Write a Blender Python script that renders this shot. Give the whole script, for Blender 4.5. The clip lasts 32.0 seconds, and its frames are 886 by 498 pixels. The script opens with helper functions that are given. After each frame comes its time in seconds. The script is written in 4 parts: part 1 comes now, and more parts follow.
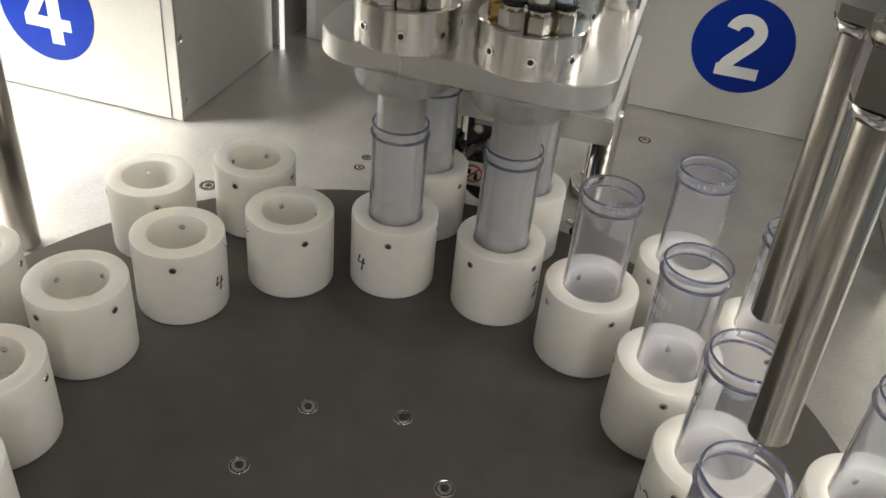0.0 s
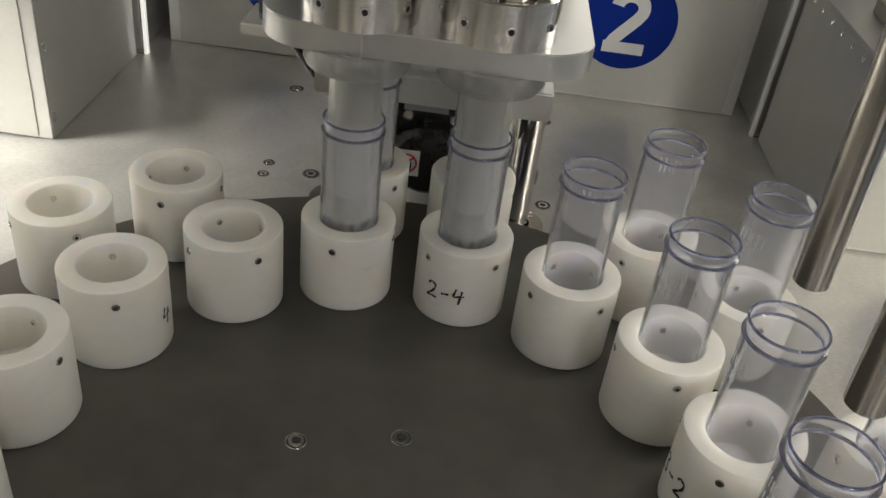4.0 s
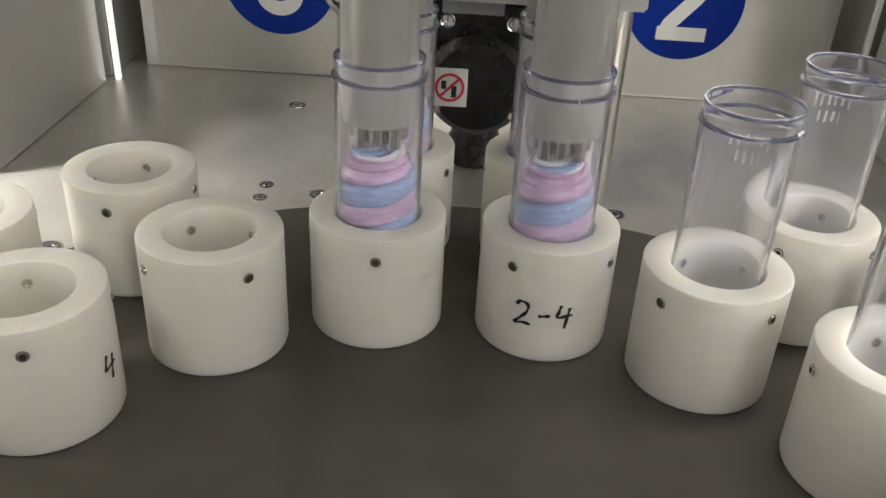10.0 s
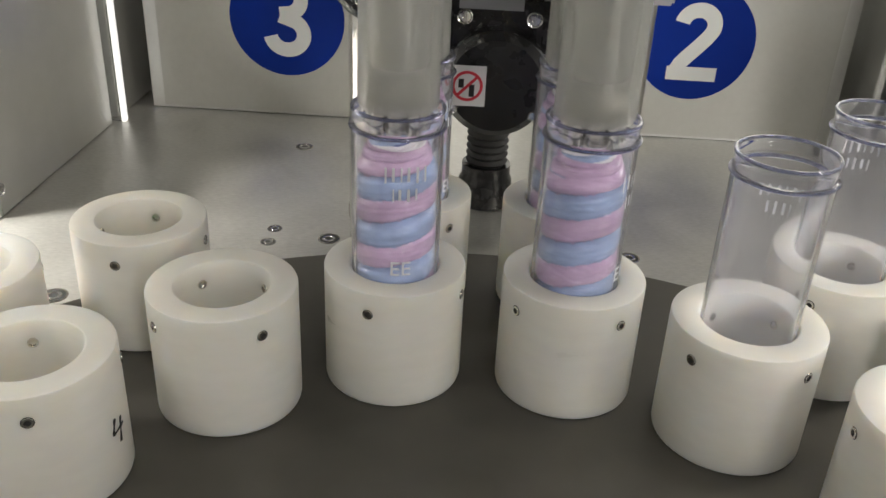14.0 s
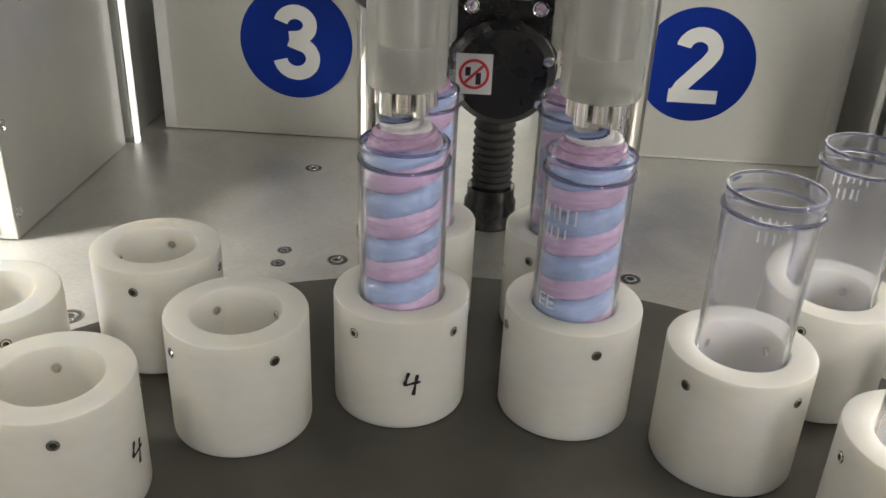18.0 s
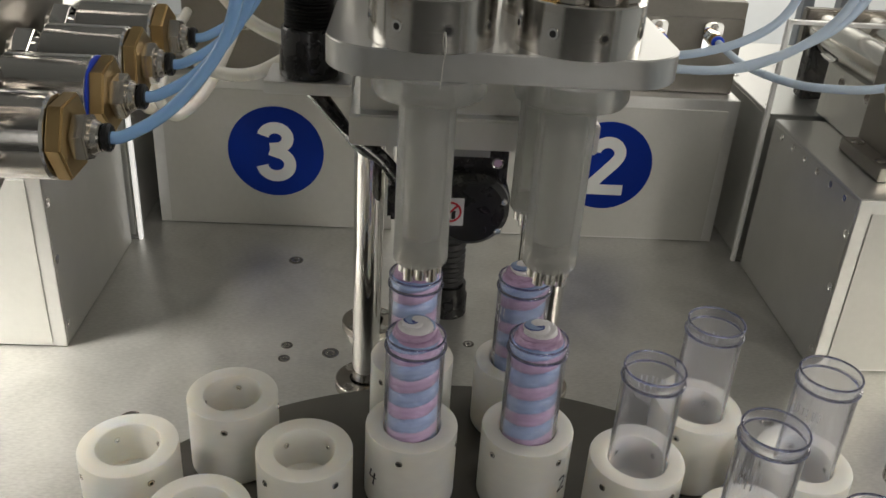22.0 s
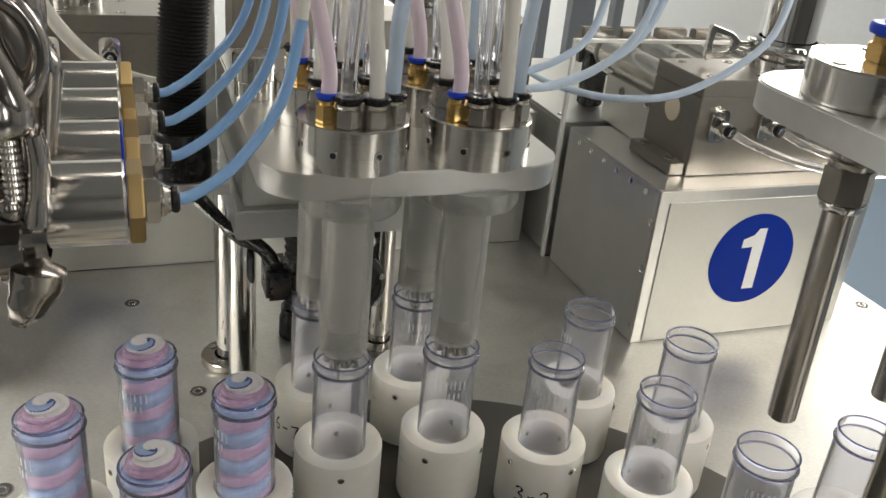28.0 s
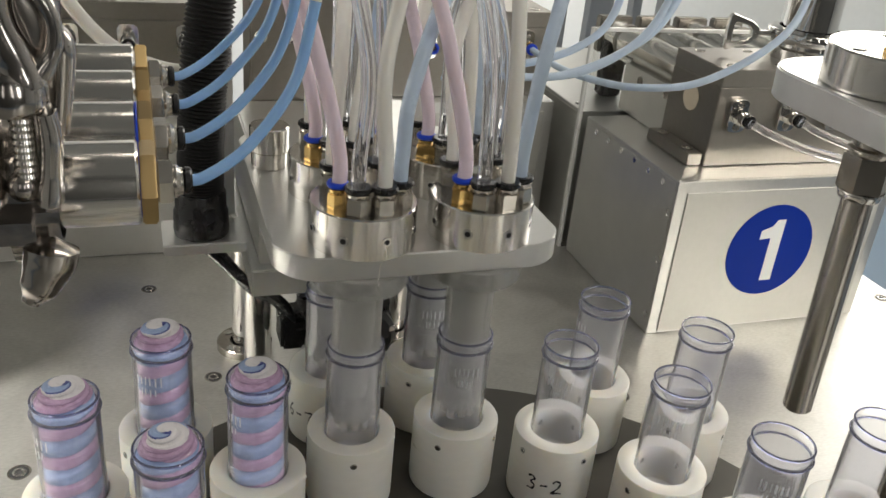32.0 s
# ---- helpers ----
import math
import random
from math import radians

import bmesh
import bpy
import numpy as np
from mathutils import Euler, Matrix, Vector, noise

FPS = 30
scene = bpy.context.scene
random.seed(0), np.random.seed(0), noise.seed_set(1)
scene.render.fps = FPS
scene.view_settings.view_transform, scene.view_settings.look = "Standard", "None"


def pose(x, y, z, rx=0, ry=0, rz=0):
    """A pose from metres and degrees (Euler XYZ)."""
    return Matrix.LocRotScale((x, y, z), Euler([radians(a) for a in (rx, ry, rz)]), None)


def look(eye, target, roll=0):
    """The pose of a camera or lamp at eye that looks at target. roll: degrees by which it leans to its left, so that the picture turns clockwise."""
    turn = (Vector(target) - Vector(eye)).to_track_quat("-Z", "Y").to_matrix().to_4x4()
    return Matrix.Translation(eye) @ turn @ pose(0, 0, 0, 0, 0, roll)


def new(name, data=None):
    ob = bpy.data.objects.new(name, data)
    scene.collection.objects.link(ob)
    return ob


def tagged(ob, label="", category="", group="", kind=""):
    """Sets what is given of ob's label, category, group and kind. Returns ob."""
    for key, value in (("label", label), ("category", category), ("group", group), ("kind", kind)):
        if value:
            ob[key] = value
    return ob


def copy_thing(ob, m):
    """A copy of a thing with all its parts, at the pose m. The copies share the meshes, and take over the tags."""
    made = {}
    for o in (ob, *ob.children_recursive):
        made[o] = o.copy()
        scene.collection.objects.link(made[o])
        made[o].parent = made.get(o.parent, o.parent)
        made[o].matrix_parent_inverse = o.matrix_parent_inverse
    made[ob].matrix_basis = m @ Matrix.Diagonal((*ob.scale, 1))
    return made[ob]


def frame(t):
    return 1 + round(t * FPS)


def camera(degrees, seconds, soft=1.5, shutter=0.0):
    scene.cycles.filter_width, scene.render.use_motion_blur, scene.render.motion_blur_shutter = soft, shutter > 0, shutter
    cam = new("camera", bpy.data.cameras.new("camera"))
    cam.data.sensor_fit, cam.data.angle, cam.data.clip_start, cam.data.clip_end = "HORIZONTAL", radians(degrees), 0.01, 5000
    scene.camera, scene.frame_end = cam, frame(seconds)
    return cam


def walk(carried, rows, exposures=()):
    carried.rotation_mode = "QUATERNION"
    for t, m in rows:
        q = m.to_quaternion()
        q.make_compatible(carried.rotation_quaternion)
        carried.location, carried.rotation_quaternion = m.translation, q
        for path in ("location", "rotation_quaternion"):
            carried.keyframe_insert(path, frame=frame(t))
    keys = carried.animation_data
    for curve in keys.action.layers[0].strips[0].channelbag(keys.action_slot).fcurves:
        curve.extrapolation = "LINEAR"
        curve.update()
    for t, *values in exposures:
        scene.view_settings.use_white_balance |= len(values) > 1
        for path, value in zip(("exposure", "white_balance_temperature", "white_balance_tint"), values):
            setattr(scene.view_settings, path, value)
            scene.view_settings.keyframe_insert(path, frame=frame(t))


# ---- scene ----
cam = camera(53.3, 32.0)
PATH = [
    (0, (0.162, 0.088, 0.478), (-0.226, 1.675, -0.676), 5.9),
    (0.5, (0.122, 0.108, 0.461), (-0.106, 1.719, -0.701), 6.5),
    (1, (0.097, 0.108, 0.448), (-0.032, 1.724, -0.723), 7.4),
    (1.5, (0.082, 0.108, 0.445), (0.005, 1.732, -0.721), 7.4),
    (2, (0.076, 0.105, 0.445), (0.028, 1.738, -0.708), 7.7),
    (2.5, (0.074, 0.101, 0.449), (0.046, 1.742, -0.695), 8),
    (4.5, (0.066, 0.111, 0.448), (0.049, 1.766, -0.674), 7.2),
    (5, (0.06, 0.121, 0.448), (0.036, 1.778, -0.673), 6.2),
    (5.5, (0.05, 0.145, 0.438), (0.028, 1.804, -0.679), 4.6),
    (6, (0.044, 0.174, 0.416), (0.04, 1.837, -0.695), 3.4),
    (6.5, (0.041, 0.197, 0.398), (0.041, 1.874, -0.692), 2.6),
    (7, (0.04, 0.217, 0.382), (0.034, 1.91, -0.683), 2.4),
    (7.5, (0.04, 0.231, 0.357), (0.02, 1.928, -0.701), 3.4),
    (8, (0.042, 0.234, 0.349), (0.015, 1.926, -0.717), 3.9),
    (8.5, (0.038, 0.236, 0.343), (0.012, 1.928, -0.723), 4.1),
    (9, (0.038, 0.238, 0.34), (0.009, 1.931, -0.724), 4.1),
    (9.5, (0.037, 0.237, 0.328), (-0.01, 1.946, -0.711), 3.4),
    (10, (0.041, 0.241, 0.315), (-0.017, 1.976, -0.678), 3.1),
    (10.5, (0.039, 0.239, 0.314), (-0.025, 1.995, -0.643), 3),
    (11, (0.038, 0.244, 0.315), (-0.021, 2.007, -0.626), 3),
    (11.5, (0.037, 0.249, 0.316), (-0.017, 2.015, -0.62), 2.9),
    (12, (0.035, 0.25, 0.316), (-0.023, 2.017, -0.619), 2.9),
    (12.5, (0.035, 0.253, 0.317), (-0.029, 2.02, -0.618), 2.9),
    (13, (0.035, 0.255, 0.315), (-0.031, 2.022, -0.619), 2.9),
    (13.5, (0.034, 0.256, 0.314), (-0.034, 2.023, -0.619), 2.8),
    (14, (0.032, 0.256, 0.316), (-0.034, 2.027, -0.611), 2.8),
    (14.5, (0.032, 0.257, 0.315), (-0.032, 2.03, -0.606), 2.9),
    (16.5, (0.033, 0.252, 0.317), (-0.052, 2.028, -0.599), 2.7),
    (17, (0.034, 0.251, 0.319), (-0.052, 2.027, -0.595), 2.7),
    (17.5, (0.034, 0.249, 0.322), (-0.051, 2.027, -0.59), 2.6),
    (18, (0.033, 0.245, 0.33), (-0.05, 2.027, -0.573), 2.6),
    (18.5, (0.031, 0.239, 0.331), (-0.058, 2.028, -0.559), 2.4),
    (19, (0.033, 0.231, 0.342), (-0.054, 2.025, -0.536), 2),
    (19.5, (0.032, 0.205, 0.368), (-0.04, 2.002, -0.506), 2.2),
    (20, (0.046, 0.176, 0.406), (-0.027, 1.951, -0.512), 4),
    (20.5, (0.072, 0.146, 0.462), (-0.04, 1.894, -0.503), 5.8),
    (21, (0.066, 0.132, 0.498), (-0.101, 1.87, -0.477), 4.7),
    (21.5, (0.025, 0.13, 0.533), (-0.059, 1.884, -0.425), 3.2),
    (22, (-0.016, 0.124, 0.517), (0.086, 1.886, -0.419), 3.7),
    (22.5, (-0.049, 0.132, 0.51), (0.328, 1.873, -0.398), 3.2),
    (23, (-0.095, 0.096, 0.525), (0.457, 1.821, -0.325), 2.7),
    (23.5, (-0.102, 0.097, 0.5342), (0.5462, 1.795, -0.2985), 3.18),
    (24, (-0.107, 0.101, 0.5465), (0.5675, 1.794, -0.276), 3.45),
    (24.5, (-0.116, 0.1, 0.5408), (0.5518, 1.796, -0.2775), 4.02),
    (25, (-0.12, 0.104, 0.539), (0.539, 1.801, -0.287), 4.3),
    (25.5, (-0.122, 0.105, 0.5376), (0.5371, 1.795, -0.2989), 4.59),
    (27.5, (-0.126, 0.107, 0.5351), (0.5394, 1.785, -0.3206), 5.46),
    (28, (-0.132, 0.106, 0.5328), (0.5284, 1.78, -0.3326), 5.75),
    (28.5, (-0.133, 0.109, 0.5314), (0.5195, 1.78, -0.3435), 5.74),
    (29, (-0.133, 0.109, 0.533), (0.5186, 1.782, -0.3414), 5.73),
    (29.5, (-0.132, 0.108, 0.5317), (0.5256, 1.778, -0.3434), 5.93),
    (30, (-0.135, 0.108, 0.5313), (0.5287, 1.776, -0.3413), 6.22),
    (30.5, (-0.139, 0.109, 0.53), (0.5198, 1.776, -0.3492), 6.42),
    (31, (-0.138, 0.11, 0.5287), (0.5199, 1.773, -0.3581), 6.42),
    (31.5, (-0.135, 0.109, 0.5293), (0.5259, 1.771, -0.3571), 6.41),
    (32, (-0.13, 0.105, 0.53), (0.492, 1.781, -0.356), 5.71),
]
EXPOSURE = [(0, -0.12), (1, -0.3), (2.5, -0.38), (4.5, -0.4), (6, -0.26), (7, -0.05), (8, 0.06), (10, 0.16), (13, 0.17), (18, 0.14), (20, -0.24), (21.5, -0.62), (22.2, -0.42), (23, -0.07), (24, -0.22), (25, -0.19), (29, -0.2), (32, -0.18)]
walk(cam, [(t, look(eye, target, roll)) for t, eye, target, roll in PATH], EXPOSURE)

# ---- light ----
world = bpy.data.worlds.new("room_air")
scene.world = world
world.use_nodes = True
world.node_tree.nodes["Background"].inputs[0].default_value = (1.0, 0.975, 0.94, 1)
world.node_tree.nodes["Background"].inputs[1].default_value = 0.06


def area_lamp(name, eye, target, sx, sy, watts, colour=(1, 1, 1), spread=180):
    data = bpy.data.lights.new(name, "AREA")
    data.shape, data.size, data.size_y, data.energy, data.color = "RECTANGLE", sx, sy, watts, colour
    data.spread = radians(spread)
    ob = new(name, data)
    ob.matrix_world = look(eye, target)
    return ob


# Unseen fill added to brighten the first housing's west side.
area_lamp("window_light_west", (-2.30, 1.5, 0.90), (0.45, 0.75, 0.1), 1.5, 1.0, 20, (1.0, 0.955, 0.88))
area_lamp("window_light_east", (2.9, 2.7, 1.45), (0.5, 0.7, 0.0), 1.6, 1.2, 42, (1.0, 0.955, 0.88))
area_lamp("work_light_west", (-1.15, 0.50, 1.25), (-0.56, 0.80, 0.0), 0.34, 0.24, 7.0, (1.0, 0.955, 0.88), 36)
# Narrow fill added for the front of the first housing.
area_lamp("work_light_east", (1.35, -0.10, 0.80), (0.60, 0.85, 0.08), 0.30, 0.20, 1.1, (1.0, 0.94, 0.835), 50)
area_lamp("ceiling_strip_south", (0.9, -0.9, 2.0), (0.6, 0.2, 0), 1.4, 0.16, 9, (1.0, 0.93, 0.825))
area_lamp("ceiling_strip_middle", (0.55, 0.95, 2.2), (0.3, 0.9, 0), 0.2, 1.4, 10.0, (1.0, 0.93, 0.825))
# Added lamp turned on the north wall alone to whiten it.
area_lamp("ceiling_strip_north", (1.2, 3.1, 2.1), (1.2, 4.4, 0.6), 1.6, 0.4, 55, (1.0, 0.945, 0.87), 110)

for wx, wide, watts in ((-1.15, 0.24, 2.2), (0.25, 0.16, 4), (1.45, 0.35, 17)):
    area_lamp("window_light_south", (wx, -2.3, 1.0), (wx * 0.3, 0.6, 0.3), wide, 1.5, watts, (1.0, 0.97, 0.93))


# ---- materials ----
def material(name, colour, rough=0.5, metal=0.0, vary=0.12, scale=40.0, stretch=(1, 1, 1), bump=0.15, depth=0.0004,
             rough_vary=0.1, blotch=6.0, coat=0.0, transmission=0.0, ior=1.46, sss=0.0, distort=0.0, wave=0.0):
    """Base colour varied by fine grain and large stains, roughness by the same, with a fine relief."""
    m = bpy.data.materials.new(name)
    m.use_nodes = True
    nt = m.node_tree
    n, link = nt.nodes, nt.links.new
    p = n["Principled BSDF"]
    p.inputs["Metallic"].default_value = metal
    p.inputs["IOR"].default_value = ior
    p.inputs["Transmission Weight"].default_value = transmission
    p.inputs["Coat Weight"].default_value = coat
    p.inputs["Subsurface Weight"].default_value = sss
    if sss:
        p.inputs["Subsurface Radius"].default_value = (1, 0.88, 0.70)
        p.inputs["Subsurface Scale"].default_value = 0.008
    co = n.new("ShaderNodeTexCoord")
    mp = n.new("ShaderNodeMapping")
    mp.inputs["Scale"].default_value = stretch
    link(co.outputs["Object"], mp.inputs["Vector"])
    fine = n.new("ShaderNodeTexNoise")
    fine.inputs["Scale"].default_value, fine.inputs["Detail"].default_value = scale, 5
    link(mp.outputs["Vector"], fine.inputs["Vector"])
    big = n.new("ShaderNodeTexNoise")
    big.inputs["Scale"].default_value, big.inputs["Detail"].default_value = blotch, 3
    big.inputs["Distortion"].default_value = distort
    link(co.outputs["Object"], big.inputs["Vector"])
    add = n.new("ShaderNodeMath")
    add.operation = "MULTIPLY_ADD"
    add.inputs[1].default_value = 0.5
    link(fine.outputs["Fac"], add.inputs[0])
    half = n.new("ShaderNodeMath")
    half.operation = "MULTIPLY"
    half.inputs[1].default_value = 0.5
    link(big.outputs["Fac"], half.inputs[0])
    link(half.outputs[0], add.inputs[2])
    ramp = n.new("ShaderNodeMapRange")
    ramp.inputs["From Min"].default_value, ramp.inputs["From Max"].default_value = 0.3, 0.7
    ramp.inputs["To Min"].default_value, ramp.inputs["To Max"].default_value = 1 - vary, 1 + vary
    link(add.outputs[0], ramp.inputs["Value"])
    mul = n.new("ShaderNodeVectorMath")
    mul.operation = "SCALE"
    mul.inputs[0].default_value = colour
    link(ramp.outputs[0], mul.inputs["Scale"])
    link(mul.outputs[0], p.inputs["Base Color"])
    rr = n.new("ShaderNodeMapRange")
    rr.inputs["From Min"].default_value, rr.inputs["From Max"].default_value = 0.3, 0.7
    rr.inputs["To Min"].default_value = max(0.0, rough - rough_vary)
    rr.inputs["To Max"].default_value = rough + rough_vary
    link(add.outputs[0], rr.inputs["Value"])
    link(rr.outputs[0], p.inputs["Roughness"])
    if bump:
        b = n.new("ShaderNodeBump")
        b.inputs["Strength"].default_value, b.inputs["Distance"].default_value = bump, depth
        link(fine.outputs["Fac"], b.inputs["Height"])
        link(b.outputs[0], p.inputs["Normal"])
        if wave:
            w = n.new("ShaderNodeBump")
            w.inputs["Strength"].default_value, w.inputs["Distance"].default_value = 1.0, wave
            link(big.outputs["Fac"], w.inputs["Height"])
            link(w.outputs[0], b.inputs["Normal"])
    return m


DECK = material("brushed_steel_plate", (0.53, 0.525, 0.495), 0.40, 0.86, 0.20, 120, (1.5, 4, 1), 0.12, 0.0003, 0.10, 14, distort=1.0, wave=0.0004)
SHEET = material("satin_sheet_steel", (0.66, 0.655, 0.625), 0.345, 0.72, 0.07, 30, (1, 1, 1), 0.0, 0.0001, 0.05, 5)
PANEL = material("pale_anodised_front", (0.58, 0.577, 0.545), 0.38, 0.50, 0.04, 150, (1, 1, 1), 0.06, 0.0002, 0.06, 5)
ALU = material("milled_aluminium", (0.70, 0.70, 0.685), 0.335, 0.93, 0.05, 120, (1, 6, 1), 0.04, 0.0001, 0.045, 10)
STEEL = material("turned_steel", (0.72, 0.70, 0.66), 0.15, 1.0, 0.05, 60, (0.4, 0.4, 45), 0.22, 0.0002, 0.06, 15)
BLOCK = material("ground_steel_block", (0.30, 0.28, 0.25), 0.36, 0.9, 0.08, 160, (1, 1, 1), 0.12, 0.0002, 0.07, 9)
CHROME = material("polished_steel", (0.78, 0.77, 0.75), 0.07, 1.0, 0.03, 40, (1, 1, 1), 0.03, 0.0002, 0.03, 20)
DISC = material("dark_hard_anodised_disc", (0.092, 0.087, 0.076), 0.46, 0.35, 0.16, 60, (1, 1, 1), 0.1, 0.0002, 0.08, 5)
NYLON = material("white_plastic_puck", (0.80, 0.79, 0.74), 0.36, 0.0, 0.04, 70, (1, 1, 3), 0.10, 0.0003, 0.09, 30, sss=0.85, wave=0.0006)
FROST = material("frosted_plastic_sleeve", (0.88, 0.88, 0.845), 0.24, 0.0, 0.05, 60, (1, 1, 0.3), 0.05, 0.0002, 0.05, 14, transmission=0.74)
CLEAR = material("clear_plastic", (0.93, 0.935, 0.97), 0.06, 0.0, 0.0, 30, bump=0.0, rough_vary=0.02, transmission=0.945, ior=1.4)
# Bluish plastic; its dark tint puts the rim's refraction into the colour.
RIM = material("bluish_plastic_dark_for_refraction", (0.34, 0.36, 0.54), 0.05, 0.0, 0.0, 30, bump=0.0, rough_vary=0.02, transmission=0.97, ior=1.5)
ACRYL = material("clear_acrylic_panel", (0.97, 0.985, 0.98), 0.02, 0.0, 0.0, 30, bump=0.0, rough_vary=0.015, transmission=1.0, ior=1.35)
# Emission stands in for light carried through the sheet to its edge.
GLOW_EDGE = material("acrylic_edge_with_emission", (0.95, 0.95, 0.93), 0.22, 0.0, 0.02, 60, coat=0.3)
GLOW_EDGE.node_tree.nodes["Principled BSDF"].inputs["Emission Color"].default_value = (1.0, 0.97, 0.92, 1)
GLOW_EDGE.node_tree.nodes["Principled BSDF"].inputs["Emission Strength"].default_value = 0.8
EDGE = material("milky_acrylic_edge", (0.95, 0.95, 0.93), 0.22, 0.0, 0.02, 60, coat=0.3)
BLACK = material("black_plastic", (0.012, 0.012, 0.013), 0.25, 0.0, 0.2, 90, bump=0.12, rough_vary=0.12)
RUBBER = material("black_ribbed_hose", (0.018, 0.018, 0.018), 0.5, 0.0, 0.2, 60, bump=0.1, rough_vary=0.1)
BRASS = material("brass", (0.62, 0.42, 0.16), 0.21, 1.0, 0.1, 60, bump=0.05, rough_vary=0.05)
DARKSTEEL = material("dull_stainless_nut", (0.47, 0.44, 0.40), 0.21, 1.0, 0.08, 80, bump=0.08, rough_vary=0.05)
BLUE_SIGN = material("blue_sticker", (0.002, 0.024, 0.26), 0.45, 0.0, 0.06, 30, bump=0.02)
BLUE_SIGN.node_tree.nodes["Principled BSDF"].inputs["Specular IOR Level"].default_value = 0.15
WHITE_INK = material("white_sticker", (0.78, 0.79, 0.78), 0.4, 0.0, 0.03, 30, bump=0.02)
RED_INK = material("red_print", (0.6, 0.03, 0.05), 0.45, 0.0, 0.05, 30, bump=0.0)
PEN = material("black_marker_ink", (0.015, 0.015, 0.02), 0.6, 0.0, 0.1, 80, bump=0.0)
COLLAR = material("blue_collet", (0.01, 0.06, 0.62), 0.35, 0.0, 0.06, 50, bump=0.04)
BLUE_HOSE = material("translucent_blue_hose", (0.30, 0.52, 0.90), 0.22, 0.0, 0.05, 40, bump=0.03, coat=0.3, sss=0.4)
PALE_HOSE = material("pale_blue_hose", (0.55, 0.66, 0.80), 0.28, 0.0, 0.05, 40, bump=0.03, sss=0.2)
PINK_HOSE = material("pale_pink_hose", (0.84, 0.71, 0.79), 0.25, 0.0, 0.05, 40, bump=0.03, sss=0.2)
WHITE_HOSE = material("white_hose", (0.86, 0.84, 0.78), 0.24, 0.0, 0.04, 40, bump=0.03, sss=0.2)
CREAM_BLUE = material("blue_paste", (0.33, 0.43, 0.66), 0.24, 0.0, 0.22, 220, (1, 1, 4), 0.3, 0.0006, 0.1, 70, coat=0.4)
CREAM_PINK = material("pink_paste", (0.55, 0.38, 0.56), 0.24, 0.0, 0.22, 220, (1, 1, 4), 0.3, 0.0006, 0.1, 70, coat=0.4)
CREAM_WHITE = material("white_paste", (0.78, 0.76, 0.78), 0.3, 0.0, 0.05, 120, bump=0.15, depth=0.0006, coat=0.3)
FLOOR = material("blue_epoxy_floor", (0.27, 0.36, 0.47), 0.35, 0.0, 0.05, 20, bump=0.03)
WALLPAINT = material("white_wall_paint", (0.82, 0.82, 0.79), 0.6, 0.0, 0.03, 30, bump=0.05)
PRINT = material("faint_grey_print", (0.72, 0.73, 0.75), 0.5, 0.0, 0.04, 30, bump=0.0)
# Pale so that the unseen west wall bounces light onto the side panels.
WESTWALL = material("unseen_wall_kept_pale", (0.60, 0.592, 0.565), 0.65, 0.0, 0.06, 8, bump=0.03)
CEIL = material("dark_grey_paint", (0.30, 0.295, 0.28), 0.7, 0.0, 0.04, 20, bump=0.03)
# Dark so that the unseen south wall sends little light back.
DARKWALL = material("unseen_wall_kept_dark", (0.12, 0.118, 0.111), 0.7, 0.0, 0.1, 8, bump=0.03)
TAG = material("yellow_tag", (0.72, 0.58, 0.05), 0.45, 0.0, 0.05, 60, bump=0.03)
NAVY = material("deep_blue_paste", (0.05, 0.07, 0.26), 0.3, 0.0, 0.1, 120, bump=0.1, coat=0.3)
CAST = material("cast_stainless", (0.46, 0.43, 0.40), 0.17, 1.0, 0.12, 90, (1, 1, 1), 0.15, 0.0004, 0.08, 40, wave=0.0006)
SATIN = material("satin_turned_steel", (0.74, 0.71, 0.66), 0.14, 1.0, 0.06, 160, (12, 1, 1), 0.08, 0.0002, 0.04, 15)
CREAM_PLUG = material("cream_plastic_plug", (0.72, 0.62, 0.48), 0.4, 0.0, 0.05, 60, bump=0.05)
# Near-black for discs painted as the shade in holes, and for print.
SHADE_AND_INK = material("hole_shade_and_ink", (0.02, 0.02, 0.02), 0.6, 0.0, 0.1, 60, bump=0.0)
NICKEL = material("nickel_plated_brass", (0.60, 0.57, 0.52), 0.22, 1.0, 0.06, 80, bump=0.06, rough_vary=0.05)
TAN = material("dull_bronze_nut", (0.50, 0.36, 0.17), 0.36, 1.0, 0.1, 60, bump=0.05, rough_vary=0.08)
DULL = material("dull_drawn_stainless", (0.50, 0.47, 0.43), 0.24, 1.0, 0.08, 90, (1, 1, 0.1), 0.12, 0.0002, 0.03, 15)
GREYPAINT = material("grey_frame_paint", (0.30, 0.31, 0.32), 0.4, 0.3, 0.06, 40, bump=0.05)


# ---- builders ----
def part(name, bm, mat, parent=None, label="", m=None, smooth=True):
    """Links a bmesh as one mesh object under its thing."""
    me = bpy.data.meshes.new(name)
    bmesh.ops.recalc_face_normals(bm, faces=bm.faces)
    if smooth:
        for f in bm.faces:
            f.smooth = True
        for e in bm.edges:
            if len(e.link_faces) == 2 and e.calc_face_angle(0) > 0.6:
                e.smooth = False
    bm.to_mesh(me)
    bm.free()
    me.materials.append(mat)
    ob = new(name, me)
    if parent is not None:
        ob.parent = parent
    if m is not None:
        ob.matrix_basis = m
    if label:
        ob["label"] = label
    return ob


def again(ob, m, parent=None):
    """A second piece on the same mesh."""
    o = ob.copy()
    scene.collection.objects.link(o)
    o.parent = parent if parent is not None else ob.parent
    o.matrix_basis = m
    return o


